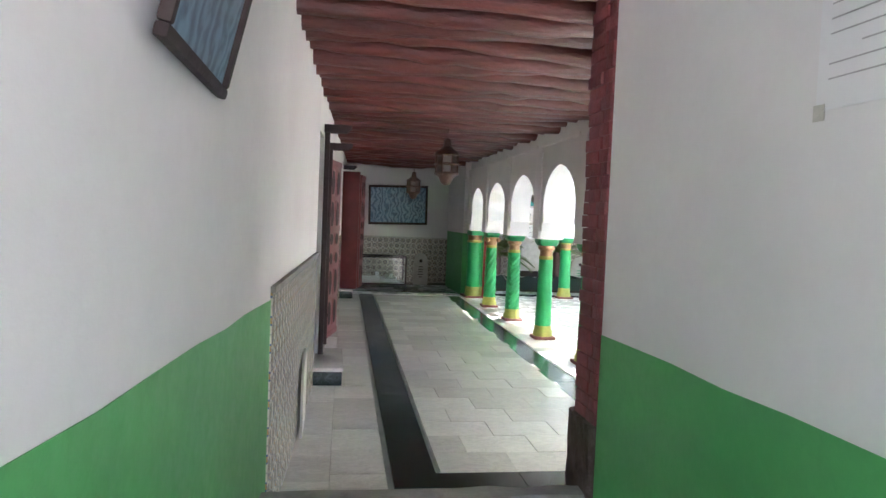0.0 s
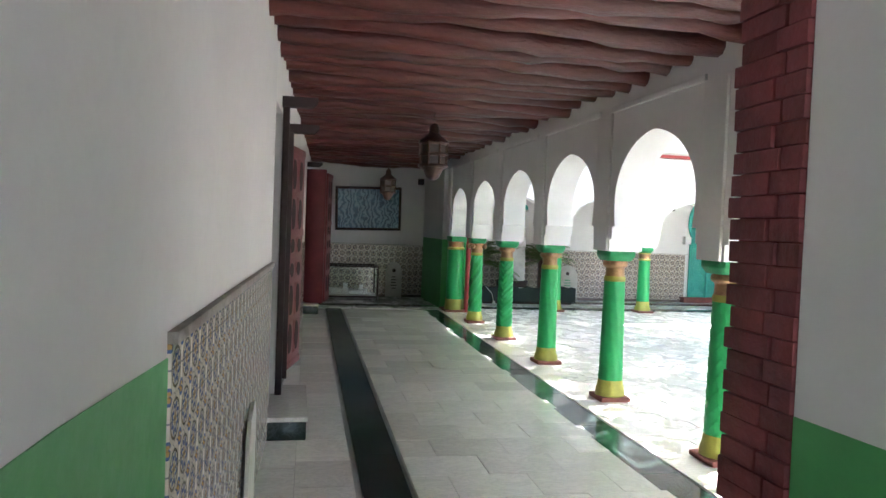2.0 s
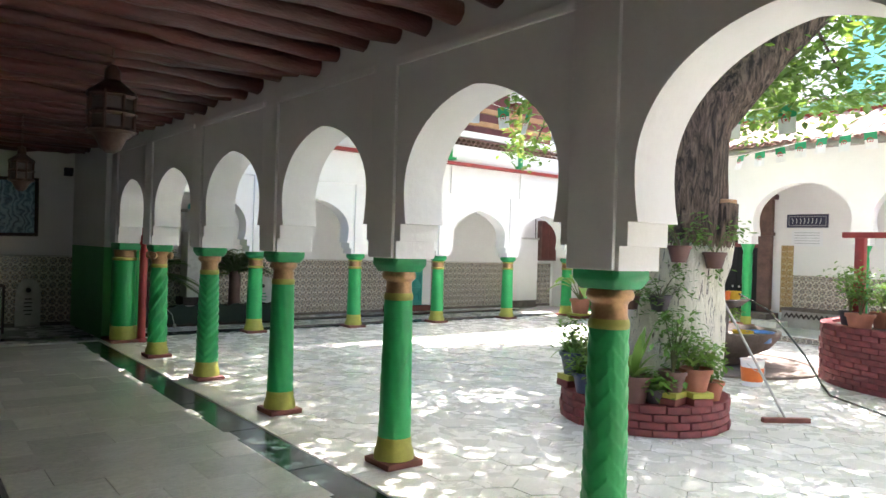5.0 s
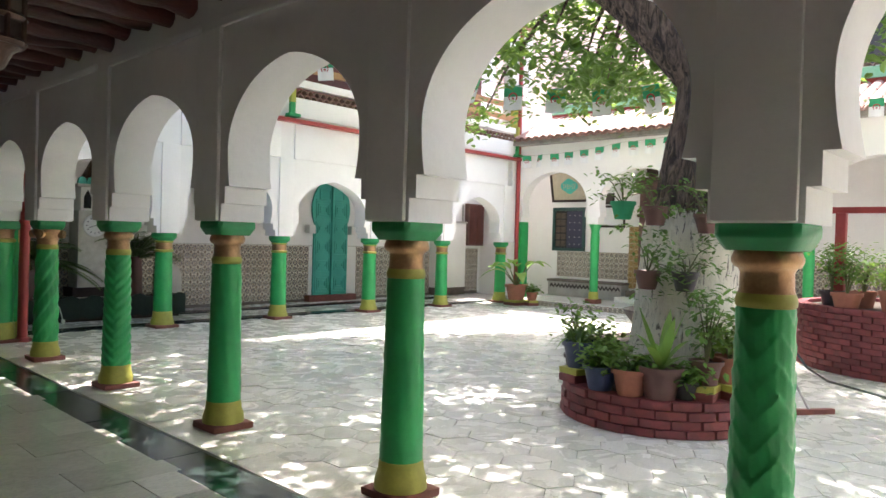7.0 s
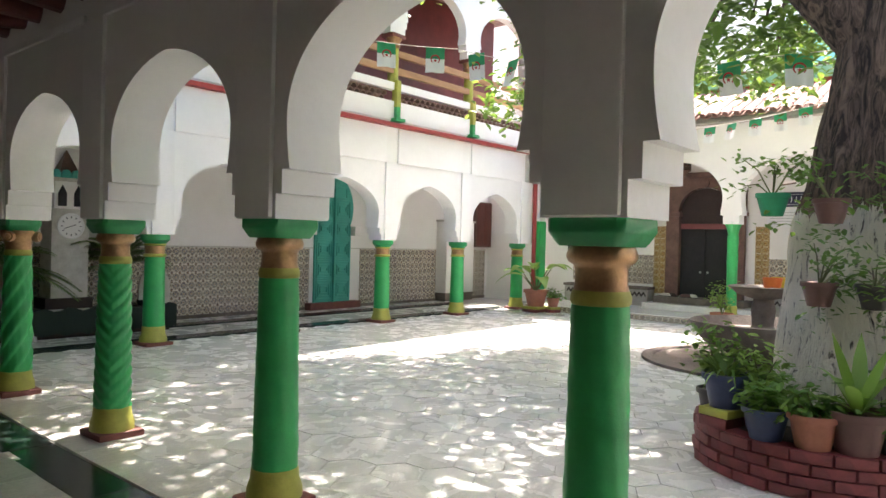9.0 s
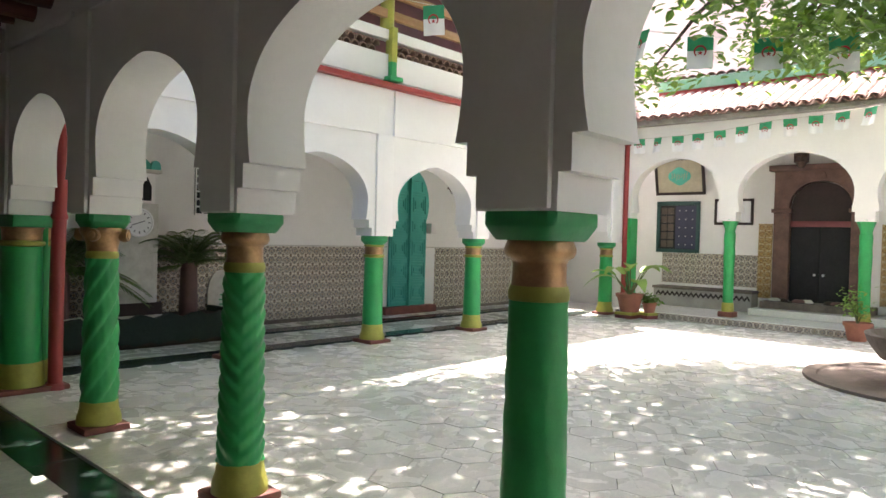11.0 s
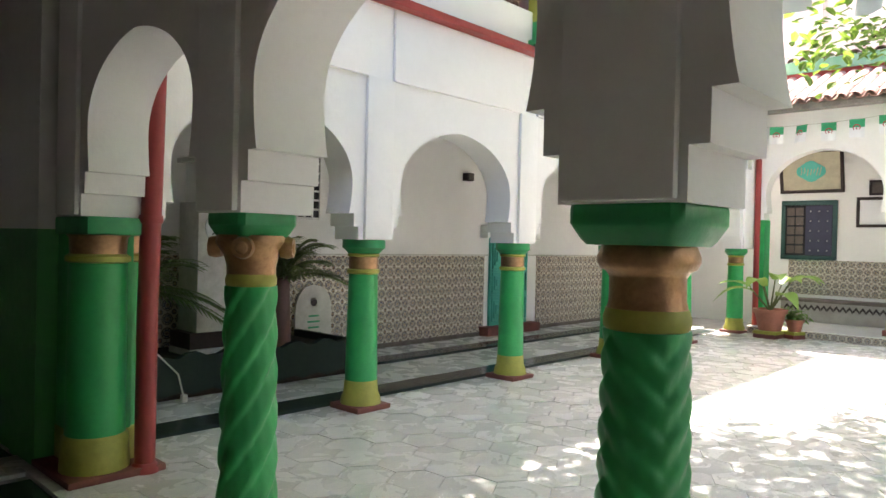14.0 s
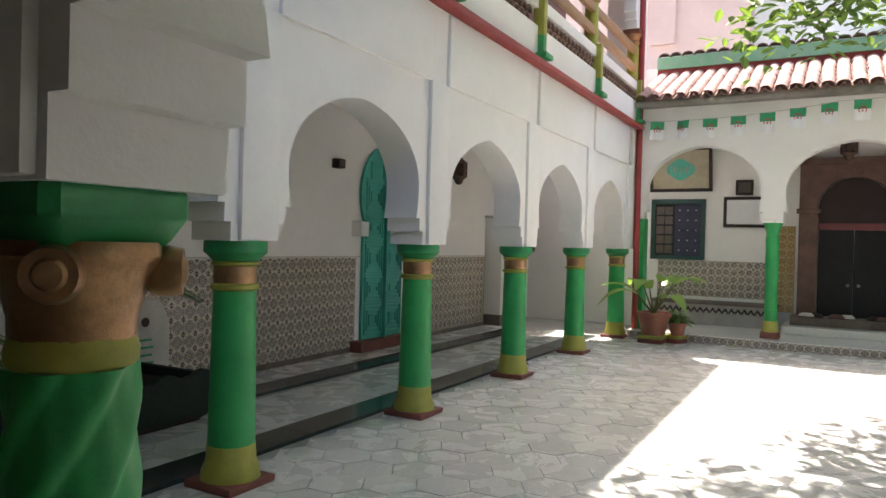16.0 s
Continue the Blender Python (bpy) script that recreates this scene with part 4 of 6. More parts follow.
for line in BOUGHS:
    for a, b in zip(line[1:], line[2:]):
        for _ in range(11):
            f = rnd.random()
            base = Vector(a).lerp(Vector(b), f)
            off = Vector((rnd.uniform(-1.9, 1.9), rnd.uniform(-1.7, 1.7), rnd.uniform(-0.5, 1.5)))
            c = base + off
            if c.y > 4.4 or c.z < 3.4 or (c.x < 0.3 and c.z < 4.2):
                continue
            clumps.append((c, rnd.uniform(0.35, 0.7), rnd.randint(45, 80)))
            tube(twigs, [base, base.lerp(c, 0.5) + Vector((0, 0, 0.12)), c], [0.03, 0.02, 0.008], 5)
# the high northern part of the crown
for _ in range(190):
    c = Vector((rnd.uniform(-1.5, 5.4), rnd.uniform(1.0, 7.0), rnd.uniform(5.7, 7.3)))
    if c.x > 2.9 and c.y > 5.9:
        continue
    clumps.append((c, rnd.uniform(0.4, 0.7), rnd.randint(40, 65)))
for _ in range(150):
    c = Vector((rnd.uniform(-2.0, 3.0), rnd.uniform(4.0, 7.5), rnd.uniform(5.7, 6.7)))
    clumps.append((c, rnd.uniform(0.4, 0.65), rnd.randint(40, 65)))
for _ in range(75):
    c = Vector((rnd.uniform(2.6, 6.2), rnd.uniform(2.6, 5.6), rnd.uniform(5.7, 7.0)))
    clumps.append((c, rnd.uniform(0.4, 0.65), rnd.randint(40, 65)))
for _ in range(60):
    c = Vector((rnd.uniform(2.5, 6.5), rnd.uniform(-2.5, 4.4), rnd.uniform(5.6, 7.4)))
    clumps.append((c, rnd.uniform(0.4, 0.7), rnd.randint(40, 65)))
# the southern part of the crown
for _ in range(140):
    c = Vector((rnd.uniform(-1.2, 5.5), rnd.uniform(-5.0, 0.8), rnd.uniform(5.0, 7.2)))
    clumps.append((c, rnd.uniform(0.4, 0.7), rnd.randint(45, 70)))
# boughs hanging low over the yard
for c in ((4.2, 3.6, 4.1), (4.7, 3.1, 4.0), (5.2, 3.9, 4.3), (3.0, 3.0, 4.0), (2.4, 2.2, 3.7), (1.6, 1.2, 3.75), (3.6, 1.7, 4.0), (6.0, 3.4, 4.4), (5.0, 1.9, 4.1), (0.2, 1.6, 3.75), (0.9, -1.9, 3.9), (1.6, -1.0, 3.6), (3.0, 0.4, 3.8), (4.4, 0.6, 4.0), (6.3, 2.3, 4.4), (-0.6, 2.4, 4.3), (2.0, 3.6, 4.2), (1.0, 2.8, 4.1), (1.4, -0.3, 3.9), (3.3, 5.15, 3.6)):
    for _ in range(6):
        p = Vector(c) + Vector((rnd.uniform(-0.5, 0.5), rnd.uniform(-0.5, 0.5), rnd.uniform(-0.25, 0.4)))
        clumps.append((p, rnd.uniform(0.3, 0.5), rnd.randint(35, 60)))
    tube(twigs, [Vector(c) * 0.55 + Vector((0, 0, 2.6)), Vector(c) * 0.8 + Vector((0, 0, 1.3)), c], [0.04, 0.025, 0.008], 5)
part("twig", twigs, BARK, trunk)
leaf_cloud("crown", clumps, 0.152, CROWN, tree, 3)

# ---- planters and pots ----
def brick_ring(name, label, at, radius, courses, arc=(0, 360), brick=(0.22, 0.065, 0.11), cap=True, limit=300):
    p = thing(name, label, "planter", (*at, 0))
    h = courses * (brick[1] + 0.008)
    bm = bmesh.new()
    lathe(bm, [(radius - 0.012, 0), (radius - 0.012, h), (radius - 0.14, h), (radius - 0.14, h - 0.06)], 48)
    part("mortar", bm, MORTAR, p)
    part("soil", lathe(bmesh.new(), [(radius - 0.13, h - 0.09), (radius - 0.15, h - 0.05), (0.4, h - 0.02)], 32, wobble=lambda a, z: 0.02 * math.sin(5 * a)), SOIL, p, "dark planting soil")
    n = int(2 * math.pi * radius / (brick[0] + 0.012))
    bw = 2 * math.pi * radius / n - 0.012
    bm = boxed(-brick[2], 0.006, -bw / 2, bw / 2, 0, brick[1], bevel=0.006)
    me = mesh_of("brick", bm, BRICK_RED)
    rr = random.Random(7)
    for c in range(courses):
        for i in range(n):
            a = 360 * (i + 0.5 * (c % 2)) / n
            if not (arc[0] <= a % 360 <= arc[1]):
                continue
            ob = new("brick", me)
            ob.parent = p
            ob.matrix_basis = pose(0, 0, 0, 0, 0, a) @ pose(radius + rr.uniform(-0.008, 0.014), 0, c * (brick[1] + 0.008) + 0.004, 0, 0, rr.uniform(-2, 2))
    return p, h


ring_1, RING_H = brick_ring("tree_planter", "low round planter of red painted bricks round the tree", (5.76, 7.87), 0.82, 4)
ring_2, RING2_H = brick_ring("flower_planter", "tall round planter of dark red bricks full of pots", (10.75, 6.55), 1.55, 11, arc=(90, 270))



def pot(at, r, h, material, label, plant, seed, foot=None):
    """A flower pot with a rim, soil and a plant in it."""
    rr = random.Random(seed)
    t = thing("potted_plant", label, "plant", at, rr.uniform(0, 360))
    z = 0.0
    if foot:
        part("foot_block", boxed(-r * 0.95, r * 0.95, -r * 0.7, r * 0.7, 0, 0.065, bevel=0.008), BRICK_RED, t, "red brick under the pot")
        part("foot_block", boxed(-r * 0.9, r * 0.9, -r * 0.75, r * 0.75, 0.066, 0.12, bevel=0.008), YELLOW, t, "yellow painted brick under the pot")
        z = 0.12
    body = part("pot", lathe(bmesh.new(), [(r * 0.68, z), (r * 0.94, z + h * 0.82), (r * 1.05, z + h * 0.82), (r * 1.07, z + h), (r * 0.95, z + h), (r * 0.9, z + h * 0.9)], 24), material, t)
    part("soil", lathe(bmesh.new(), [(r * 0.88, z + h * 0.8), (r * 0.88, z + h * 0.88), (r * 0.3, z + h * 0.9)], 16), SOIL, t)
    top = z + h * 0.88
    if plant == "blade":
        bm = bmesh.new()
        for i in range(11):
            a, e = i * 2.4, 0.25 + 0.1 * i
            plant_leaves(bm, (0, 0, top), (math.cos(a), math.sin(a), 0.6 + 0.22 * i), 0.34 + 0.025 * i, 0.085, 0.35 if i < 7 else 0.05, 6)
        part("leaves", bm, LEAF_LIGHT, t)
    elif plant == "grass":
        bm = bmesh.new()
        for i in range(60):
            a = rr.uniform(0, 6.28)
            plant_leaves(bm, (0.3 * r * math.cos(a), 0.3 * r * math.sin(a), top), (math.cos(a), math.sin(a), rr.uniform(0.8, 2.6)), rr.uniform(0.25, 0.42), 0.014, rr.uniform(0.3, 0.9), 4)
        part("leaves", bm, LEAF, t)
    elif plant == "broad":
        bm, st = bmesh.new(), bmesh.new()
        for i in range(9):
            a = i * 2.4 + 0.5
            d = Vector((math.cos(a), math.sin(a), rr.uniform(0.9, 1.8))).normalized()
            q = Vector((0, 0, top)) + d * rr.uniform(0.35, 0.75)
            tube(st, [(0, 0, top), (q + Vector((0, 0, top))) * 0.5, q], [0.018, 0.014, 0.01], 6)
            plant_leaves(bm, q, (d.x * 1.3, d.y * 1.3, d.z * 0.6), rr.uniform(0.6, 0.85), 0.27, rr.uniform(0.4, 0.8), 7)
        part("leaves", bm, LEAF_LIGHT, t)
        part("stem", st, STEM, t)
    else:
        tall = {"shrub": 0.5, "bush": 0.3, "low": 0.14}[plant]
        st, places = bmesh.new(), []
        for i in range(7):
            a = rr.uniform(0, 6.28)
            q = Vector((math.cos(a) * r * rr.uniform(0.3, 1.1), math.sin(a) * r * rr.uniform(0.3, 1.1), top + tall * rr.uniform(0.45, 1.1)))
            tube(st, [(0, 0, top - 0.02), (q.x * 0.3, q.y * 0.3, (top + q.z) / 2), q], [0.009, 0.007, 0.003], 5)
            places.append((q, 0.10 + tall * 0.12, 26))
            places.append((q * 0.6 + Vector((0, 0, top * 0.4)), 0.09, 12))
        part("stem", st, STEM, t)
        leaf_cloud("leaves", places, 0.075, LEAF if seed % 3 else LEAF_LIGHT, t, seed)
    return t


def on_ring(angle, radius, centre=(5.76, 7.87), z=None):
    a = radians(angle)
    radius *= 0.76
    return (centre[0] + radius * math.cos(a), centre[1] + radius * math.sin(a), RING_H if z is None else z)


pot(on_ring(137, 0.93), 0.15, 0.23, POT_BLUE, "dark blue pot of grassy leaves on a painted brick", "grass", 11, True)
pot(on_ring(150, 0.72), 0.12, 0.22, POT_DARK, "black plastic pot with a dark leafy bush", "bush", 12)
pot(on_ring(166, 0.94), 0.14, 0.20, POT_BLUE, "grey-blue pot with a low wispy plant", "low", 13)
pot(on_ring(188, 0.93), 0.145, 0.21, CLAY, "orange terracotta pot with sparse seedling", "low", 14)
pot(on_ring(207, 0.92), 0.17, 0.25, POT_BROWN, "brown plastic pot with tall light green blades", "blade", 15)
pot(on_ring(224, 0.90), 0.10, 0.14, POT_DARK, "small dark pot with a low plant", "low", 16)
pot(on_ring(236, 0.93), 0.125, 0.19, POT_BROWN, "brown pot with a thin-stemmed shrub on painted bricks", "shrub", 17, True)
pot(on_ring(256, 0.93), 0.145, 0.21, CLAY, "terracotta pot with a bright green bush on painted bricks", "bush", 18, True)
pot(on_ring(118, 0.92), 0.12, 0.2, POT_DARK, "black pot with a leafy bush", "shrub", 19)
pot(on_ring(280, 0.9), 0.12, 0.18, CLAY, "terracotta pot with a low bush", "bush", 20)


def hung_pot(angle, z, material, seed, label):
    a = radians(angle)
    r = 0.55
    t = thing("hanging_pot", label, "plant", (6.0 + r * math.cos(a), 7.77 + r * math.sin(a), z))
    rr = random.Random(seed)
    part("pot", lathe(bmesh.new(), [(0.07, 0), (0.105, 0.13), (0.115, 0.13), (0.115, 0.16), (0.09, 0.15)], 18), material, t)
    part("hook", tube(bmesh.new(), [(0, 0, 0.14), (-0.05 * math.cos(a), -0.05 * math.sin(a), 0.22), (-0.16 * math.cos(a), -0.16 * math.sin(a), 0.24)], 0.006, 6), COPPER, t)
    st, places = bmesh.new(), []
    for i in range(6):
        b = rr.uniform(0, 6.28)
        q = Vector((0.2 * math.cos(b), 0.2 * math.sin(b), rr.uniform(0.1, 0.42)))
        tube(st, [(0, 0, 0.13), q * 0.5 + Vector((0, 0, 0.12)), q], [0.006, 0.005, 0.003], 5)
        places.append((q, 0.11, 20))
    places.append((Vector((0, 0, -0.05)), 0.12, 18))
    part("stem", st, STEM, t)
    leaf_cloud("leaves", places, 0.065, LEAF, t, seed)


hung_pot(178, 1.66, POT_BROWN, 31, "clay pot with a leafy creeper hung on the trunk")
hung_pot(222, 1.60, POT_BROWN, 32, "clay pot with feathery leaves hung on the trunk")
hung_pot(172, 1.12, POT_BROWN, 33, "brown pot with trailing stems hung on the trunk")
hung_pot(205, 1.12, POT_DARK, 34, "dark basket of trailing plants hung on the trunk")
hung_pot(128, 1.72, FLAG_GREEN, 35, "green pot with round leaves hung on the trunk")
hung_pot(262, 1.55, POT_BROWN, 36, "clay pot with a green bush hung on the trunk")

for i, (x, y, r, mt, kind) in enumerate(((9.55, 7.25, 0.17, CLAY, "shrub"), (9.35, 6.75, 0.13, CLAY, "bush"), (9.9, 7.5, 0.14, POT_DARK, "shrub"), (9.5, 6.3, 0.17, RED_PL, "bush"), (10.2, 7.2, 0.15, CLAY, "shrub"), (9.9, 6.8, 0.15, POT_BROWN, "shrub"), (10.3, 6.4, 0.15, CLAY, "shrub"))):
    pot((x, y, RING2_H - 0.06 if math.hypot(x - 10.75, y - 6.55) < 1.4 else RING2_H), r, 0.24, mt, "pot of green garden plants on the brick planter", kind, 50 + i)
pergola = thing("pergola", "dark red wooden pergola posts and beam over the planter", "pergola", (0, 0, 0))
for x, y in ((10.05, 7.45), (10.3, 5.4)):
    part("post", boxed(x - 0.06, x + 0.06, y - 0.06, y + 0.06, RING2_H - 0.08, 1.98, bevel=0.01), RED, pergola)
part("beam", boxed(10.0, 10.12, 5.2, 7.7, 1.98, 2.06, bevel=0.01, turn=pose(0.05, 0, 0)), RED, pergola)

pot((13.45, 15.12, 0), 0.26, 0.36, CLAY, "large terracotta pot with broad banana leaves in the corner", "broad", 61, True)
pot((13.62, 14.78, 0), 0.14, 0.2, CLAY, "small terracotta pot beside the large one", "low", 62, True)
pot((13.55, 11.15, 0), 0.2, 0.3, CLAY, "terracotta pot before the terrace column", "shrub", 63)

# ---- fountain ----
fountain = thing("fountain", "old stone fountain bowl with scalloped upper basin", "fountain", (10.0, 9.45, 0))
part("ring", lathe(bmesh.new(), [(1.5, 0.0), (1.5, 0.035), (1.36, 0.035), (1.34, 0.01)], 48), STONE, fountain, "dark stone ring set in the floor")
part("bowl", lathe(bmesh.new(), [(0.38, 0.02), (0.42, 0.12), (0.72, 0.26), (0.86, 0.44), (0.9, 0.54), (0.84, 0.55), (0.76, 0.42), (0.3, 0.3)], 36, wobble=lambda a, z: 0.012 * math.sin(7 * a + 9 * z)), STONE, fountain)
part("pedestal", lathe(bmesh.new(), [(0.2, 0.3), (0.2, 0.4), (0.13, 0.5), (0.15, 0.7), (0.12, 0.86)], 24), STONE, fountain)
part("upper_basin", lathe(bmesh.new(), [(0.12, 0.84), (0.3, 0.9), (0.42, 1.0), (0.4, 1.01), (0.28, 0.94)], 32, wobble=lambda a, z: 0.06 * abs(math.sin(6 * a)) if z > 0.89 else 0), STONE, fountain)


def tub(at, r, h, material, name, label):
    t = thing(name, label, name.replace("_", " "), at)
    part("shell", lathe(bmesh.new(), [(r * 0.8, 0), (r, h), (r * 1.05, h), (r * 0.95, h), (r * 0.75, 0.02)], 20), material, t)
    return t


tub((9.82, 9.3, 1.0), 0.12, 0.13, ORANGE, "plastic_tub", "orange plastic tub on the upper basin")
tub((10.12, 9.28, 1.0), 0.11, 0.13, YELLOW_PL, "plastic_tub", "yellow plastic tub on the upper basin")
tub((9.62, 8.85, 0.40), 0.15, 0.18, YELLOW_PL, "plastic_tub", "yellow plastic tub in the fountain bowl")
tub((9.95, 8.78, 0.40), 0.22, 0.16, BLUE_PL, "wash_basin", "blue plastic wash basin in the fountain bowl")
bucket = tub((8.55, 8.15, 0), 0.15, 0.34, PAPER, "paint_bucket", "white plastic paint bucket with an orange label")
part("label_band", lathe(bmesh.new(), [(0.132, 0.06), (0.146, 0.24)], 20), ORANGE, bucket, "orange paper label")
part("handle", tube(bmesh.new(), [(-0.15, 0, 0.3), (-0.13, -0.1, 0.22), (0, -0.17, 0.17), (0.13, -0.1, 0.22), (0.15, 0, 0.3)], 0.005, 6), STEEL, bucket)
hose = thing("garden_hose", "grey-green garden hose trailing over the paving", "hose", (0, 0, 0))
part("hose", tube(bmesh.new(), [(10.1, 9.2, 1.1), (9.7, 8.5, 0.9), (9.5, 7.9, 0.35), (9.3, 7.6, 0.04), (8.6, 7.2, 0.03), (8.0, 6.4, 0.03)], 0.014, 8), SLATE, hose)
mop = thing("squeegee", "floor squeegee with a pale pole leaning on the tree", "squeegee", (6.85, 6.92, 0))
part("pole", tube(bmesh.new(), [(0, 0, 0.03), (-0.42, 0.55, 1.32)], 0.013, 8), STEEL, mop)
part("blade", boxed(-0.25, 0.25, -0.03, 0.03, 0.0, 0.05, bevel=0.008, turn=pose(0, 0, 0, 0, 0, -35)), PLINTH, mop)

# ---- brick jamb of the entrance ----
jamb = setting("door_jamb", boxed(0.868, 0.94, 2.885, 3.19, 0.3, 3.42), MORTAR, "dark red painted brick jamb with broken foot", "jamb")
rj = random.Random(4)
for c in range(37):
    for j in range(2):
        y0 = 2.885 if j == 0 else (2.99 if c % 2 else 3.03)
        y1 = (2.98 if c % 2 else 3.02) if j == 0 else 3.21 + rj.uniform(-0.012, 0.02)
        z0 = 0.74 + c * 0.0725
        if z0 + 0.06 > 3.4:
            continue
        ob = part("brick", boxed(0.850 + rj.uniform(-0.006, 0.008), 0.935, y0, y1, z0, z0 + 0.068, bevel=0.004), BRICK_RED, jamb)
bm = boxed(0.83, 0.95, 2.89, 3.25, -0.02, 0.74)
bmesh.ops.subdivide_edges(bm, edges=bm.edges, cuts=7, use_grid_fill=True)
for v in bm.verts:
    v.co += Vector((0.03, 0.04, 0.02)) * noise.noise(v.co * 9) + Vector((0.012, 0.015, 0.01)) * noise.noise(v.co * 25)
part("rubble_foot", bm, RUBBLE, jamb, "broken foot of bare brown rubble")
bm = boxed(-1.0, 0.88, 2.92, 3.07, -0.02, HALL_Z + 0.012)
bmesh.ops.subdivide_edges(bm, edges=bm.edges, cuts=9, use_grid_fill=True)
for v in bm.verts:
    v.co += Vector((0, 0.02, 0.012)) * noise.noise(v.co * 8)
setting("sill", bm, CEMENT, "rough worn cement sill of the hall", "sill")


# ---- framed things and papers in the hall ----
def framed(name, label, category, m, w, h, border, frame_mat, face_mat, depth=0.035):
    """A flat picture in a moulded frame, upright in x and z of m, facing -y."""
    t = thing(name, label, category)
    t.matrix_basis = m
    for args in ((-w / 2, w / 2, h - border, h), (-w / 2, w / 2, 0, border), (-w / 2, -w / 2 + border, border, h - border), (w / 2 - border, w / 2, border, h - border)):
        part("frame", boxed(args[0], args[1], -depth, 0, args[2], args[3], bevel=min(0.01, border * 0.3)), frame_mat, t)
    part("picture", boxed(-w / 2 + border, w / 2 - border, -depth * 0.45, -0.002, border, h - border), face_mat, t)
    return t


framed("framed_print", "blue-grey framed print leaning out from the wall", "picture", pose(west(1.3) + 0.012, 1.27, 2.21, 0, 0, 90) @ pose(0, 0, 0, 13, 0, 0), 0.84, 0.62, 0.035, DARK, BLUE_PIC)
paper = thing("notice", "white printed paper notice taped to the wall", "notice")
paper.matrix_basis = pose(0.862, 1.02, 2.22, 0, 0, -90)
part("sheet", boxed(-0.23, 0.23, -0.002, 0.0, 0, 0.42), PAPER, paper)
for i, (x0, x1) in enumerate(((-0.18, 0.02), (-0.18, 0.16), (-0.18, 0.1), (-0.18, 0.14), (-0.05, 0.05), (-0.18, 0.12), (-0.18, 0.15))):
    part("text_line", boxed(x0, x1, -0.0035, -0.002, 0.36 - i * 0.045, 0.3645 - i * 0.045), STEEL, paper)
for x in (-0.24, 0.21):
    part("tape", boxed(x, x + 0.05, -0.003, 0.0, -0.03, 0.02), SHELL, paper)

# ---- gallery doors ----
def carved_leaf(t, m, w, h, name="door_leaf"):
    """A panelled door leaf in x and z of m with rows of cut ornaments on both faces."""
    leaf = part(name, boxed(0, w, -0.025, 0.025, 0, h, bevel=0.006, turn=m), DOOR_RED, t)
    rows = (0.06, 0.235, 0.41, 0.52, 0.62, 0.80)
    highs = (0.15, 0.15, 0.07, 0.07, 0.155, 0.15)
    for f, k in zip(rows, highs):
        for j in range(2):
            x0 = w * (0.14 + 0.42 * j)
            bm = bmesh.new()
            box(bm, x0, x0 + w * 0.3, -0.03, 0.03, h * f, h * (f + k), 0.004, m)
            part("panel", bm, DOOR_RED, leaf)
            bm = bmesh.new()
            z0, z1, n = h * f + h * k * 0.06, h * (f + k) - h * k * 0.06, 8
            outl = [(x0 + w * 0.17 + w * 0.10 * math.cos(math.pi * (i / n - 0.5)), (z0 + z1) / 2 + (z1 - z0) / 2 * math.sin(math.pi * (i / n - 0.5))) for i in range(n + 1)]
            outl += [(x0 + w * 0.11, z1), (x0 + w * 0.05, (z0 + z1) / 2), (x0 + w * 0.11, z0)]
            prism(bm, outl, lambda u, d, z: tuple(m @ Vector((u, d, z))), -0.036, 0.036)
            part("ornament", bm, DARK, leaf)
    for f in (0.0, 0.395, 0.6, 0.97):
        part("rail", boxed(0, w, -0.034, 0.034, h * f, h * f + h * 0.03, bevel=0.004, turn=m), DOOR_RED, leaf)
    return leaf


def bracket(t, x, y, z, reach):
    bm = bmesh.new()
    prism(bm, [(x - 0.06, z), (x + reach * 0.8, z), (x + reach, z + 0.05), (x + reach, z + 0.09), (x - 0.06, z + 0.09)], along_x, y - 0.05, y + 0.05)
    part("bracket", bm, DARK, t, "carved dark wood bracket")


def turn_to(x0, y0, x1, y1, z):
    return pose(x0, y0, z, 0, 0, math.degrees(math.atan2(y1 - y0, x1 - x0)))


door_1 = thing("door_1", "dark red carved wooden double door standing open", "door", (0, 0, 0), 0, "", "structure")
carved_leaf(door_1, turn_to(-0.69, 8.50, -0.53, 9.22, 0.19), 0.74, 2.36)
part("hinge_post", boxed(-0.70, -0.63, 8.44, 8.52, 0.14, 2.66, bevel=0.008), DARK, door_1)
part("hinge_post", boxed(-0.725, -0.665, 7.54, 7.64, 0.1, 2.78, bevel=0.012), DARK, door_1)
bracket(door_1, -0.68, 7.58, 2.78, 0.26)
bracket(door_1, -0.64, 8.48, 2.66, 0.26)
door_2 = thing("door_2", "dark red carved wooden door standing open at the gallery's end", "door", (0, 0, 0), 0, "", "structure")
part("door_leaf", boxed(0, 0.40, -0.03, 0.03, 0, 2.58, bevel=0.006, turn=turn_to(-0.42, 14.95, -0.04, 14.82, 0.2)), DOOR_RED, door_2, "plain back of the open leaf")
carved_leaf(door_2, turn_to(-0.03, 14.90, 0.10, 15.60, 0.22), 0.66, 2.50)
bracket(door_2, -0.42, 14.85, 2.82, 0.30)
for y, x1 in ((6.80, -0.45), (14.72, -0.12)):
    st = thing("door_step", "marble door step with a dark green riser", "step", (0, 0, 0))
    x0 = west(y) + 0.005
    part("riser", boxed(x0, x1, y, y + 1.15, 0.0, 0.15, bevel=0.006), SLATE, st)
    part("tread", boxed(x0, x1 + 0.012, y - 0.012, y + 1.15, 0.152, 0.19, bevel=0.006), MARBLE, st)
plate = thing("wall_slab", "narrow pale marble slab leaning on the tiles", "slab")
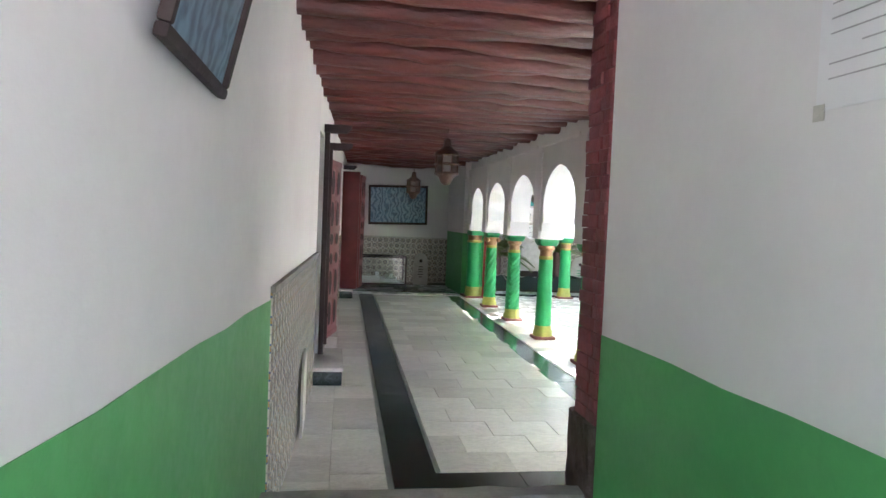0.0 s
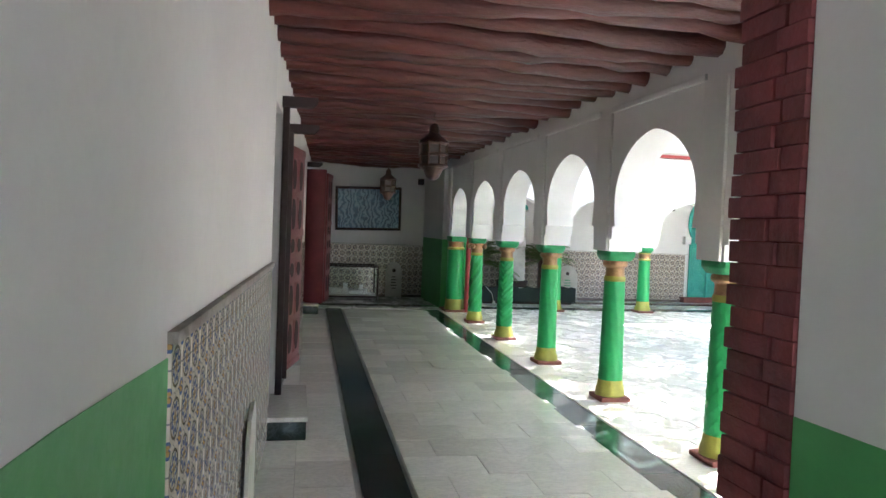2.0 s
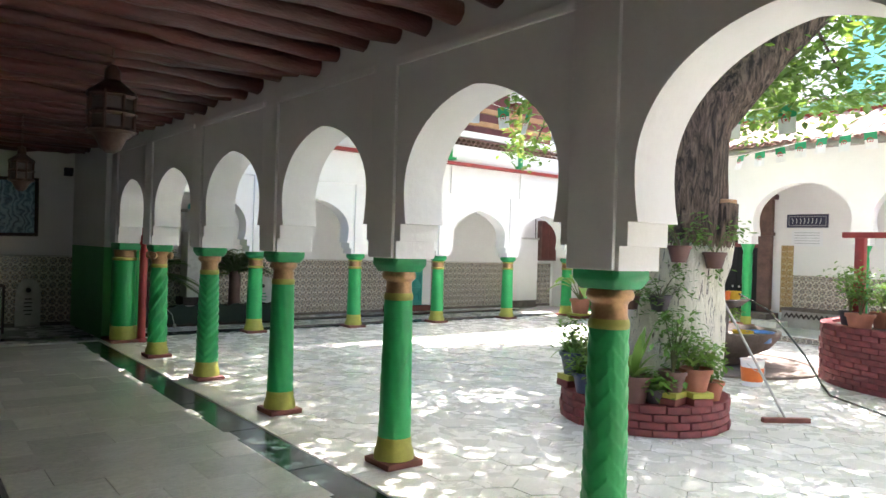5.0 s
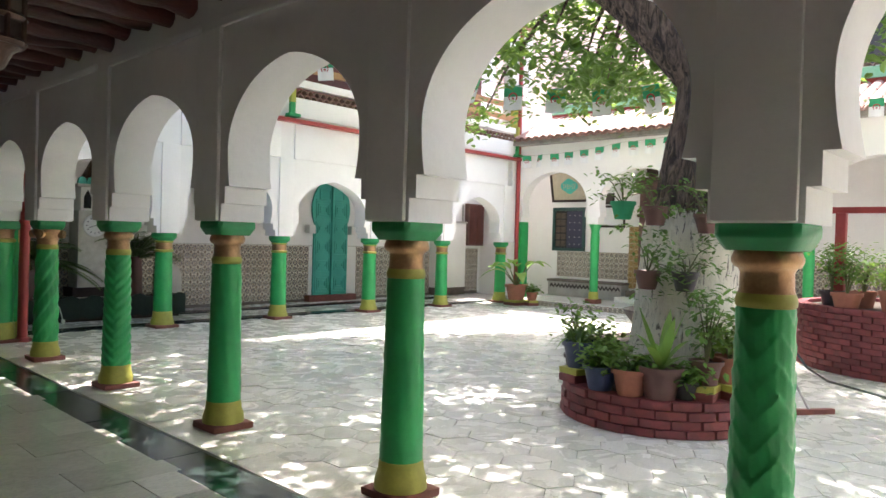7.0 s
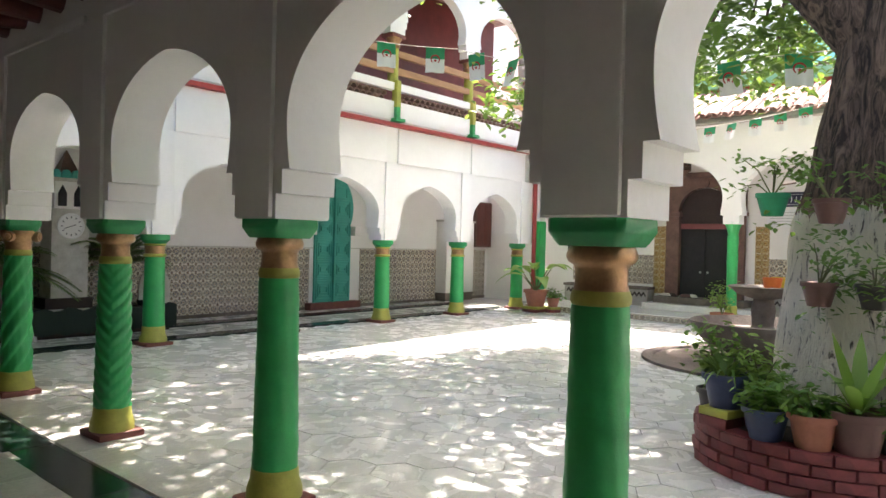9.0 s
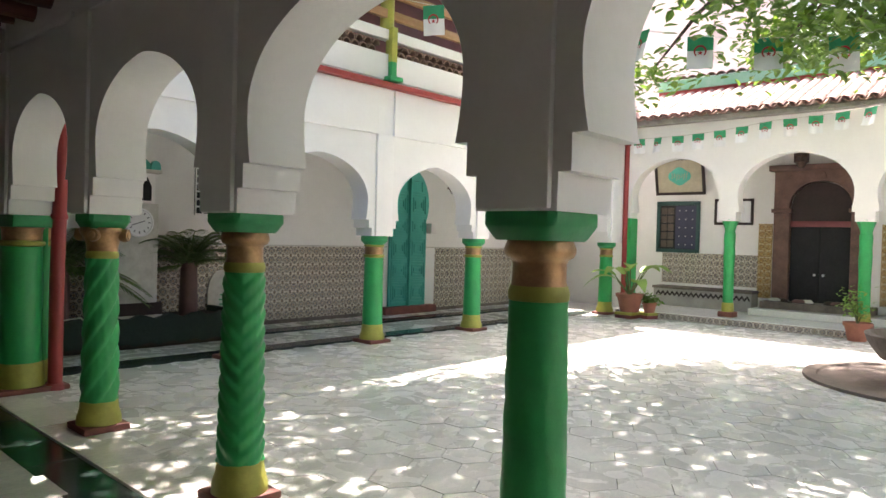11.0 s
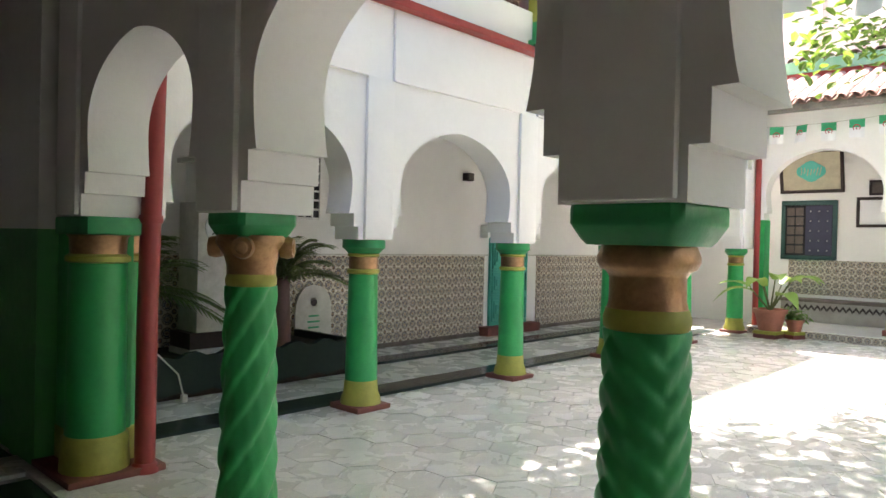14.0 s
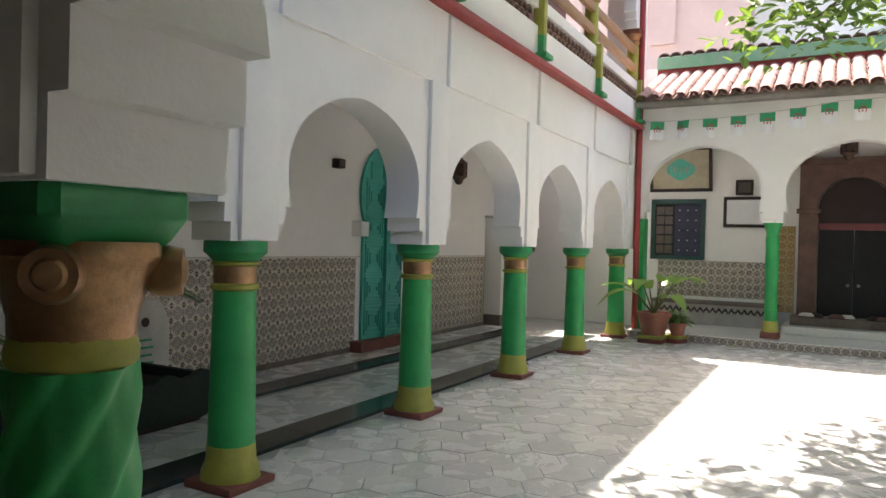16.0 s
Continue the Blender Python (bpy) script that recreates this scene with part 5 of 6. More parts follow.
plate.matrix_basis = pose(west(5.35) + 0.02, 5.35, 0.0, 0, 0, 90)
bm = prism(bmesh.new(), [(-0.33, 0), (0.33, 0), (0.33, 0.5), (0.26, 0.62), (0.1, 0.66), (-0.22, 0.63), (-0.33, 0.5)], along_x, -0.022, 0.0)
part("slab", bm, SHELL, plate)

# ---- the gallery's end ----
framed("relief_picture", "wide blue relief picture in a black frame on the white wall", "picture", pose(1.14, BACK_Y - 0.005, 1.62, 0, 0, 0) @ pose(0, 0, 0, 5, -1.5, 0), 1.60, 1.06, 0.06, DARK, BLUE_PIC, 0.06)
case = thing("display_case", "dark framed glass display case with a white model inside", "display case", (0.62, 17.62, 0))
W2_, D2_, H2_ = 0.68, 0.36, 0.80
for sx in (-1, 1):
    for sy in (-1, 1):
        part("post", boxed(sx * W2_ - 0.02, sx * W2_ + 0.02, sy * D2_ - 0.02, sy * D2_ + 0.02, 0, H2_, bevel=0.004), DARK, case)
for z in (0.07, H2_ - 0.03):
    for s in (-1, 1):
        part("rail", boxed(-W2_ + 0.022, W2_ - 0.022, s * D2_ - 0.02, s * D2_ + 0.02, z, z + 0.035, bevel=0.004), DARK, case)
        part("rail", boxed(s * W2_ - 0.02, s * W2_ + 0.02, -D2_ + 0.022, D2_ - 0.022, z, z + 0.035, bevel=0.004), DARK, case)
part("base_board", boxed(-W2_ + 0.02, W2_ - 0.02, -D2_ + 0.02, D2_ - 0.02, 0.105, 0.13), SHELL, case)
for args in ((-W2_ + 0.022, W2_ - 0.022, -D2_ - 0.004, -D2_ + 0.004, 0.11, H2_ - 0.032), (W2_ - 0.004, W2_ + 0.004, -D2_ + 0.022, D2_ - 0.022, 0.11, H2_ - 0.032), (-W2_ + 0.022, W2_ - 0.022, -D2_ + 0.022, D2_ - 0.022, H2_ - 0.02, H2_ - 0.012)):
    g = part("pane", boxed(*args), GLASS, case, "clear glass pane")
    g.visible_shadow = False
model = thing("scale_model", "white scale model of a walled building with small towers", "model", (0.62, 17.62, 0.132))
for x0, x1, y0, y1, h in ((-0.5, 0.5, 0.1, 0.25, 0.1), (-0.45, -0.1, -0.2, 0.1, 0.13), (0.05, 0.45, -0.22, 0.1, 0.09), (-0.08, 0.02, -0.05, 0.05, 0.24), (0.3, 0.38, 0.0, 0.08, 0.2), (-0.55, 0.55, -0.3, -0.27, 0.04)):
    part("block", boxed(x0, x1, y0, y1, 0, h, bevel=0.004), PAPER, model)
for x in (-0.25, 0.2):
    part("dome", lathe(bmesh.new(), [(0.06, 0.1), (0.058, 0.14), (0.04, 0.18), (0.005, 0.2)], 14, (x, -0.05)), SHELL, model)


def plaque(x, w, h):
    t = thing("plaque", "white marble plaque with a pointed arch top and dark lettering", "plaque", (x, BACK_Y - 0.03, 0.0))
    outl = [(-w / 2, 0), (w / 2, 0), (w / 2, h * 0.62)] + [(w / 2 * math.cos(a) ** 0.8, h * 0.62 + h * 0.38 * math.sin(a)) for a in np.linspace(0.15, 1.5, 6)] + [(0, h)]
    outl += [(-u, z) for u, z in reversed(outl[2:-1])]
    part("slab", prism(bmesh.new(), outl, along_x, -0.03, 0.0), SHELL, t)
    part("emblem", lathe(bmesh.new(), [(0.045, -0.002), (0.045, 0.002), (0.03, 0.003)], 16), DARK, t).matrix_basis = pose(0, -0.032, h * 0.76, 90, 0, 0)
    for i in range(5):
        ww = w * (0.28, 0.34, 0.3, 0.36, 0.26)[i] * 0.5
        part("text_line", boxed(-ww, ww, -0.033, -0.0305, h * (0.56 - 0.08 * i), h * (0.585 - 0.08 * i)), FLAG_GREEN if x > 4 else DARK, t)


plaque(1.81, 0.40, 0.86)
plaque(6.35, 0.55, 0.90)
spk = thing("loudspeaker", "small black loudspeaker under the ceiling", "loudspeaker", (2.40, BACK_Y - 0.09, 2.78))
part("cabinet", boxed(-0.07, 0.07, -0.07, 0.07, 0, 0.15, bevel=0.01), DARK, spk)
part("grille", boxed(-0.055, 0.055, -0.078, -0.07, 0.015, 0.135), BLACK, spk)


# ---- lanterns ----
def lantern(at, ceiling, s=1.0):
    t = thing("lantern", "pierced copper hanging lantern on a chain", "lantern", at, 15, "hanging lanterns")
    part("dome", lathe(bmesh.new(), [(0.03 * s, 0.60 * s), (0.05 * s, 0.57 * s), (0.055 * s, 0.5 * s), (0.10 * s, 0.46 * s), (0.155 * s, 0.42 * s), (0.165 * s, 0.40 * s)], 12), COPPER, t)
    part("glass", lathe(bmesh.new(), [(0.135 * s, 0.16 * s), (0.14 * s, 0.40 * s)], 8), LAMP_GLASS, t, "dusty glass")
    for i in range(8):
        a = math.pi * i / 4
        part("rib", tube(bmesh.new(), [(0.148 * s * math.cos(a), 0.148 * s * math.sin(a), 0.14 * s), (0.15 * s * math.cos(a), 0.15 * s * math.sin(a), 0.41 * s)], 0.014 * s, 6), COPPER, t)
    for z in (0.15, 0.27, 0.39):
        part("band", lathe(bmesh.new(), [(0.15 * s, (z - 0.02) * s), (0.166 * s, z * s), (0.15 * s, (z + 0.02) * s)], 12), COPPER, t)
    part("bowl", lathe(bmesh.new(), [(0.03 * s, 0.0), (0.07 * s, 0.03 * s), (0.10 * s, 0.1 * s), (0.15 * s, 0.14 * s)], 12), COPPER, t)
    n = max(1, int((ceiling - at[2] - 0.6 * s) / 0.045))
    for i in range(n):
        z = 0.6 * s + 0.045 * i
        ring = [(0.014 * math.cos(a) * (i % 2), 0.014 * math.cos(a) * (1 - i % 2), z + 0.022 + 0.026 * math.sin(a)) for a in np.linspace(0, 2 * math.pi, 9).tolist()]
        part("chain_link", tube(bmesh.new(), ring, 0.004, 5), COPPER, t)
    return t


lantern((1.03, 9.55, 2.33), 3.34, 1.14)
lantern((1.05, 14.0, 2.22), 3.34, 0.95)
lantern((10.2, 17.0, 2.28), 3.5, 0.7)
lantern((14.9, 12.45, 2.98), 3.9, 0.8)

# ---- north gallery ----
door_3 = thing("door_3", "teal panelled horseshoe-arched wooden door in a white recess", "door", (10.32, BACK_Y, 0.14), 0, "", "structure")


def horseshoe(w, z1, wide, top, n=14):
    out = [(w, 0), (w, z1)]
    c = z1 + 0.38
    out += [(wide * math.cos(a), c + (top - c) * math.sin(a)) for a in np.linspace(-0.6, math.pi + 0.6, n * 2)]
    return out + [(-w, z1), (-w, 0)]


part("leaf", prism(bmesh.new(), horseshoe(0.50, 1.62, 0.56, 2.70), along_x, -0.05, -0.01), TEAL, door_3)


def key_frame(x0, x1, z0, z1, w=0.022):
    for a in ((x0, x1, z0, z0 + w), (x0, x1, z1 - w, z1), (x0, x0 + w, z0 + w, z1 - w), (x1 - w, x1, z0 + w, z1 - w)):
        part("moulding", boxed(a[0], a[1], -0.075, -0.05, a[2], a[3], bevel=0.004), TEAL, door_3)


for sx in (-1, 1):
    for z, h in ((0.06, 0.40), (0.52, 0.34), (0.92, 0.40), (1.38, 0.34), (1.78, 0.40)):
        for e in (0.0, 0.055, 0.11):
            x0, x1 = sorted((sx * (0.04 + e), sx * (0.46 - e)))
            key_frame(x0, x1, z + e * 1.1, z + h - e * 1.1)
        x0, x1 = sorted((sx * 0.04, sx * 0.46))
        part("moulding", boxed(x0, x1, -0.07, -0.05, z + h + 0.018, z + h + 0.042, bevel=0.004), TEAL, door_3)
    x0, x1 = sorted((sx * 0.04, sx * 0.36))
    key_frame(x0, x1, 2.22, 2.46)
part("meeting_strip", boxed(-0.02, 0.02, -0.12, -0.05, 0, 2.66, bevel=0.005), TEAL, door_3)
part("sill", boxed(-0.7, 0.7, -0.2, 0.0, -0.2, 0.0, bevel=0.01), PLINTH, door_3, "dark red door sill")
for sx in (-1, 1):
    part("corbel", boxed(sx * 0.62 - 0.09, sx * 0.62 + 0.09, -0.16, 0, 1.42, 1.62, bevel=0.01), WHITE, door_3)
cam_box = thing("wall_lamp", "small dark wall lamp in the north gallery", "lamp", (9.22, BACK_Y - 0.06, 2.43))
part("body", boxed(-0.07, 0.07, -0.06, 0.06, 0, 0.12, bevel=0.01), DARK, cam_box)
part("lens", boxed(-0.05, 0.05, -0.068, -0.06, 0.02, 0.1, bevel=0.004), LAMP_GLASS, cam_box)
box_niche = thing("niche", "white plaster wall cupboard with a ledge", "niche", (14.3, BACK_Y, 0))
part("body", boxed(-0.55, 0.55, -0.35, 0, 0.2, 1.98, bevel=0.01), WHITE, box_niche)
part("base", boxed(-0.545, 0.545, -0.34, 0, 0, 0.198), STONE, box_niche, "dark stone base")
part("ledge", boxed(-0.58, 0.58, -0.38, 0, 1.982, 2.03, bevel=0.008), SHELL, box_niche)

cupboard = thing("wall_cupboard", "brown wooden wall cupboard in the dim gallery corner", "cupboard", (15.52, BACK_Y, 1.36))
part("body", boxed(-0.34, 0.34, -0.16, 0, 0, 1.2, bevel=0.01), PORTAL, cupboard)
for sx in (-1, 1):
    x0, x1 = sorted((sx * 0.01, sx * 0.31))
    part("door", boxed(x0, x1, -0.18, -0.162, 0.04, 1.16, bevel=0.006), BOARD, cupboard)
wires = thing("hanging_cable", "black cable hanging in loops down the gallery wall", "cable", (0, 0, 0))
part("wire", tube(bmesh.new(), [(15.05, 18.27, 2.9), (15.06, 18.26, 2.0), (15.1, 18.25, 0.9), (15.0, 18.25, 0.45), (14.92, 18.24, 0.6)], 0.012, 6), DARK, wires)

clock = thing("clock_pillar", "white marble clock pillar with a green battlement top", "clock", (4.69, 17.75, 0.0))
part("base", boxed(-0.34, 0.34, -0.22, 0.22, 0, 0.36, bevel=0.01), SHELL, clock)
part("dark_band", boxed(-0.33, 0.33, -0.21, 0.21, 0.362, 0.52), DARK, clock, "dark stone band")
part("shaft", boxed(-0.26, 0.26, -0.20, 0.20, 0.522, 1.82, bevel=0.008), SHELL, clock)
part("lantern_stage", boxed(-0.22, 0.22, -0.17, 0.17, 1.822, 2.22, bevel=0.008), WHITE, clock)
for x in (-0.11, 0.11):
    outl = [(x - 0.06, 1.86), (x + 0.06, 1.86), (x + 0.06, 2.05), (x, 2.17), (x - 0.06, 2.05)]
    # no hole is cut: black colour gives the slot's inner shade
    part("arched_slot", prism(bmesh.new(), outl, along_x, -0.178, -0.16), BLACK, clock, "pointed slot, its shade put on as black colour")
part("cornice", boxed(-0.29, 0.29, -0.22, 0.22, 2.222, 2.27, bevel=0.008), SHELL, clock)
for i in range(4):
    x = -0.21 + 0.14 * i
    part("merlon", prism(bmesh.new(), [(x - 0.065, 2.27)] + [(x - 0.065 * math.cos(t), 2.31 + 0.08 * math.sin(t)) for t in np.linspace(0, math.pi, 9).tolist()] + [(x + 0.065, 2.27)], along_x, -0.21, -0.15), TEAL, clock, "round teal merlon")
bm = bmesh.new()
bmesh.ops.create_cone(bm, cap_ends=True, segments=4, radius1=0.24, radius2=0.01, depth=0.42, matrix=pose(0, 0, 2.48, 0, 0, 45))
part("spire", bm, COPPER, clock, "dark pointed copper roof")
dial = part("dial", lathe(bmesh.new(), [(0.19, 0.0), (0.19, 0.02), (0.17, 0.026), (0.165, 0.018)], 32), PAPER, clock, "round white clock dial")
dial.matrix_basis = pose(0, -0.20, 1.57, 90, 0, 0)
for i in range(12):
    a = math.pi * i / 6
    part("hour_mark", boxed(-0.006, 0.006, -0.002, 0.002, 0.115, 0.145, turn=pose(0, -0.224, 1.57) @ pose(0, 0, 0, 0, 30 * i, 0)), INK, clock)
for ang, ln in ((70, 0.07), (-110, 0.11)):
    part("clock_hand", boxed(-0.005, 0.005, -0.002, 0.002, 0, ln, turn=pose(0, -0.226, 1.57) @ pose(0, 0, 0, 0, ang, 0)), INK, clock)

bed = thing("planting_trough", "dark green wavy-edged trough below the palms", "trough", (0, 0, 0))
outl = [(3.05, 0.05)] + [(3.05 + 0.1 * i, 0.06 + 0.02 * math.sin(i * 2.1)) for i in range(1, 31)] + [(6.1, 0.05)] + [(6.1 - 0.1 * i, 0.40 + 0.03 * math.sin(i * 1.7)) for i in range(31)]
part("front", prism(bmesh.new(), outl, along_x, 17.05, 17.12), TROUGH, bed)
part("side", boxed(6.03, 6.1, 17.12, 18.2, 0.05, 0.38, bevel=0.01), TROUGH, bed)
part("soil", boxed(3.0, 6.02, 17.125, 18.25, 0.0, 0.30), SOIL, bed)
cable = thing("cable", "thin pale cable with a plug hanging from the trough", "cable", (0, 0, 0))
part("wire", tube(bmesh.new(), [(3.6, 17.03, 0.42), (3.8, 17.02, 0.44), (3.98, 17.0, 0.25), (4.02, 16.98, 0.06)], 0.008, 6), SHELL, cable)
part("plug", boxed(4.0, 4.05, 16.95, 17.0, 0.0, 0.07, bevel=0.008), SHELL, cable)


def palm(at, h, seed):
    rr = random.Random(seed)
    t = thing("palm", "bushy dark green palm in the planting trough", "palm", at, rr.uniform(0, 360), "palms")
    part("trunk", lathe(bmesh.new(), [(0.13, 0), (0.12, h * 0.25), (0.11, h * 0.34), (0.1, h * 0.4)], 12, wobble=lambda a, z: 0.16 * math.sin(6 * a + 40 * z)), POT_BROWN, t)
    for i in range(30):
        a = i * 2.4
        lift = rr.uniform(0.1, 2.8)
        way = Vector((math.cos(a), math.sin(a), lift)).normalized()
        ln = rr.uniform(0.9, 1.3)
        bm = bmesh.new()
        pts = [Vector((0, 0, h * 0.36)) + way * ln * f + Vector((0, 0, -0.55 * ln * f * f)) for f in np.linspace(0, 1, 8).tolist()]
        tube(bm, pts, [0.012 * (1 - 0.8 * f) for f in np.linspace(0, 1, 8).tolist()], 4)
        side = way.cross(Vector((0, 0, 1))).normalized()
        for k in range(2, 22):
            f = k / 22
            p = Vector((0, 0, h * 0.36)) + way * ln * f + Vector((0, 0, -0.55 * ln * f * f))
            for s in (-1, 1):
                plant_leaves(bm, p, side * s + way * 0.8 + Vector((0, 0, -0.15)), 0.20 * math.sin(math.pi * (0.15 + 0.8 * f)) + 0.05, 0.03, 0.4, 2)
        part("frond", bm, PALM, t)


palm((5.45, 17.65, 0.3), 1.9, 71)
palm((3.75, 17.6, 0.3), 1.8, 72)

grille = thing("window_grille", "dark wall window behind a white pierced plaster grille", "window", (6.15, BACK_Y, 1.72))
# black sheet behind the bars stands in for the shade of the opening
part("opening_shade", boxed(-0.3, 0.3, -0.012, -0.004, 0, 1.3), BLACK, grille)
for i in range(6):
    part("bar", boxed(-0.3 + 0.115 * i, -0.275 + 0.115 * i, -0.03, -0.012, 0, 1.3, bevel=0.004), WHITE, grille)
for i in range(12):
    part("bar", boxed(-0.3, 0.3, -0.028, -0.0125, 0.114 * i, 0.114 * i + 0.025, bevel=0.004), WHITE, grille)

# ---- east terrace ----
window_1 = thing("window_1", "dark green framed window with a small-paned studded shutter", "window", (EAST_X, 15.24, 1.30), -90, "", "structure")
# shade within the window, laid on the wall as a black sheet
part("opening_shade", boxed(-0.48, 0.48, -0.02, -0.004, 0, 1.14), BLACK, window_1)
for a in ((-0.5, 0.5, 1.06, 1.15), (-0.5, 0.5, 0, 0.08), (-0.5, -0.42, 0.08, 1.06), (0.42, 0.5, 0.08, 1.06)):
    part("frame", boxed(a[0], a[1], -0.06, -0.02, a[2], a[3], bevel=0.006), WIN_GREEN, window_1)
for i in range(5):
    for j in range(2):
        part("pane", boxed(-0.40 + 0.16 * j, -0.26 + 0.16 * j, -0.034, -0.022, 0.12 + 0.185 * i, 0.27 + 0.185 * i), LAMP_GLASS, window_1)
part("shutter", boxed(-0.06, 0.41, -0.035, -0.021, 0.09, 1.05), NAVY, window_1)
for i in range(5):
    for j in range(3):
        part("stud", lathe(bmesh.new(), [(0.016, 0), (0.012, 0.012), (0.002, 0.016)], 8), STEEL, window_1).matrix_basis = pose(0.03 + 0.15 * j, -0.036, 0.18 + 0.19 * i, 90, 0, 0)
cf = framed("calligraphy_picture", "large framed calligraphy panel tilted forward over the window", "picture", pose(EAST_X - 0.02, 15.2, 2.60, 0, 0, -90) @ pose(0, 0, 0, 12, 0, 0), 1.14, 0.84, 0.06, DARK, PALE_PANEL, 0.05)
part("medallion", prism(bmesh.new(), [(0.26 * math.cos(a), 0.42 + 0.18 * math.sin(a) * (1 + 0.15 * math.cos(4 * a))) for a in np.linspace(0, 6.1, 28)], along_x, -0.03, -0.022), TEAL, cf, "green ornament medallion")
for i in range(7):
    part("stroke", tube(bmesh.new(), [(-0.18 + 0.055 * i, -0.034, 0.36 + 0.03 * math.sin(i * 2)), (-0.16 + 0.055 * i, -0.034, 0.42), (-0.17 + 0.06 * i, -0.034, 0.48 + 0.02 * math.cos(i))], 0.008, 5), PALE_PANEL, cf)
framed("framed_print", "small dark framed square print", "picture", pose(EAST_X - 0.01, 14.08, 2.52, 0, 0, -90), 0.30, 0.28, 0.045, DARK, LAMP_GLASS)
framed("framed_document", "framed pale printed document in black wood", "picture", pose(EAST_X - 0.01, 14.02, 1.93, 0, 0, -90), 0.82, 0.56, 0.055, DARK, PAPER)
sign = thing("wall_sign", "navy blue calligraphy sign with a white sheet below", "sign", (EAST_X, 10.72, 2.37), -90)
part("panel", boxed(-0.45, 0.45, -0.02, 0, 0, 0.30, bevel=0.004), NAVY, sign)
part("border", boxed(-0.41, 0.41, -0.0215, -0.02, 0.04, 0.26), STEEL, sign)
part("field", boxed(-0.395, 0.395, -0.023, -0.0215, 0.055, 0.245), NAVY, sign)
for i in range(8):
    part("stroke", tube(bmesh.new(), [(-0.32 + 0.085 * i, -0.026, 0.09), (-0.3 + 0.085 * i, -0.026, 0.15), (-0.33 + 0.09 * i, -0.026, 0.21)], 0.008, 5), PAPER, sign)
part("sheet", boxed(-0.34, 0.34, -0.004, 0, -0.42, -0.06), PAPER, sign)
for i in range(5):
    part("text_line", boxed(-0.28, 0.28, -0.006, -0.004, -0.12 - 0.06 * i, -0.108 - 0.06 * i), STEEL, sign)

portal = thing("door_4", "brown carved stone portal with a dark blue double door", "door", (EAST_X, 12.32, 0.40), -90, "", "structure")
PW = 0.85
for s in (-1, 1):
    x0, x1 = sorted((s * 0.55, s * PW))
    part("jamb", boxed(x0, x1, -0.16, 0, 0, 1.78, bevel=0.015), PORTAL, portal)
    part("impost", boxed(x0 - 0.04, x1 + 0.04, -0.20, 0, 1.782, 1.86, bevel=0.012), PORTAL, portal)
outl = [(-PW, 1.862), (-PW, 2.62), (PW, 2.62), (PW, 1.862), (0.55, 1.862)] + [(0.57 * math.cos(a), 1.88 + 0.53 * math.sin(a)) for a in np.linspace(0.02, math.pi - 0.02, 20)] + [(-0.55, 1.862)]
part("spandrel", prism(bmesh.new(), outl, along_x, -0.15, 0.0), PORTAL, portal)
part("cornice", boxed(-PW - 0.1, PW + 0.1, -0.24, 0, 2.622, 2.74, bevel=0.02), PORTAL, portal)
part("key_boss", lathe(bmesh.new(), [(0.1, -0.02), (0.1, 0.02), (0.06, 0.03)], 16), PORTAL, portal).matrix_basis = pose(0, -0.16, 2.5, 90, 0, 0)
part("transom", boxed(-0.55, 0.55, -0.08, -0.02, 1.50, 1.62, bevel=0.008), DOOR_RED, portal)
outl = [(-0.54, 1.62)] + [(0.55 * math.cos(a), 1.88 + 0.52 * math.sin(a)) for a in np.linspace(math.pi, 0, 18)] + [(0.54, 1.62)]
part("fanlight", prism(bmesh.new(), outl, along_x, -0.05, -0.004), DARK, portal, "dark fanlight panel")
for s in (-1, 1):
    # leaves in interior black: the doorway's shade is put into their colour
    leaf = part("leaf", boxed(min(0, s * 0.545) + 0.004, max(0, s * 0.545) - 0.004, -0.05, -0.006, 0.0, 1.5, bevel=0.006), BLACK, portal, "dark navy door leaf, blackened as the shade of the doorway")
    part("knob", lathe(bmesh.new(), [(0.012, 0), (0.028, 0.02), (0.02, 0.04)], 12), STEEL, leaf).matrix_basis = pose(s * 0.08, -0.05, 0.55, 90, 0, 0)

bench = thing("tiled_bench", "low masonry bench faced with zigzag tiles", "bench", (EAST_X, 14.45, 0.13), -90)
part("body", boxed(-1.15, 0.98, -0.40, 0, 0, 0.37, bevel=0.008), GROUT, bench)
part("seat", boxed(-1.17, 1.0, -0.44, 0, 0.372, 0.43, bevel=0.012), STONE, bench, "grey stone seat slab")
for i in range(19):
    x = -1.08 + 0.107 * i
    part("zigzag_tile", prism(bmesh.new(), [(x, 0.26), (x + 0.05, 0.33), (x + 0.1, 0.26), (x + 0.1, 0.21), (x + 0.05, 0.28), (x, 0.21)], along_x, -0.412, -0.40), DARK, bench, "dark zigzag tile")
bench2 = copy_thing(bench, pose(EAST_X, 9.9, 0.13, 0, 0, -90))

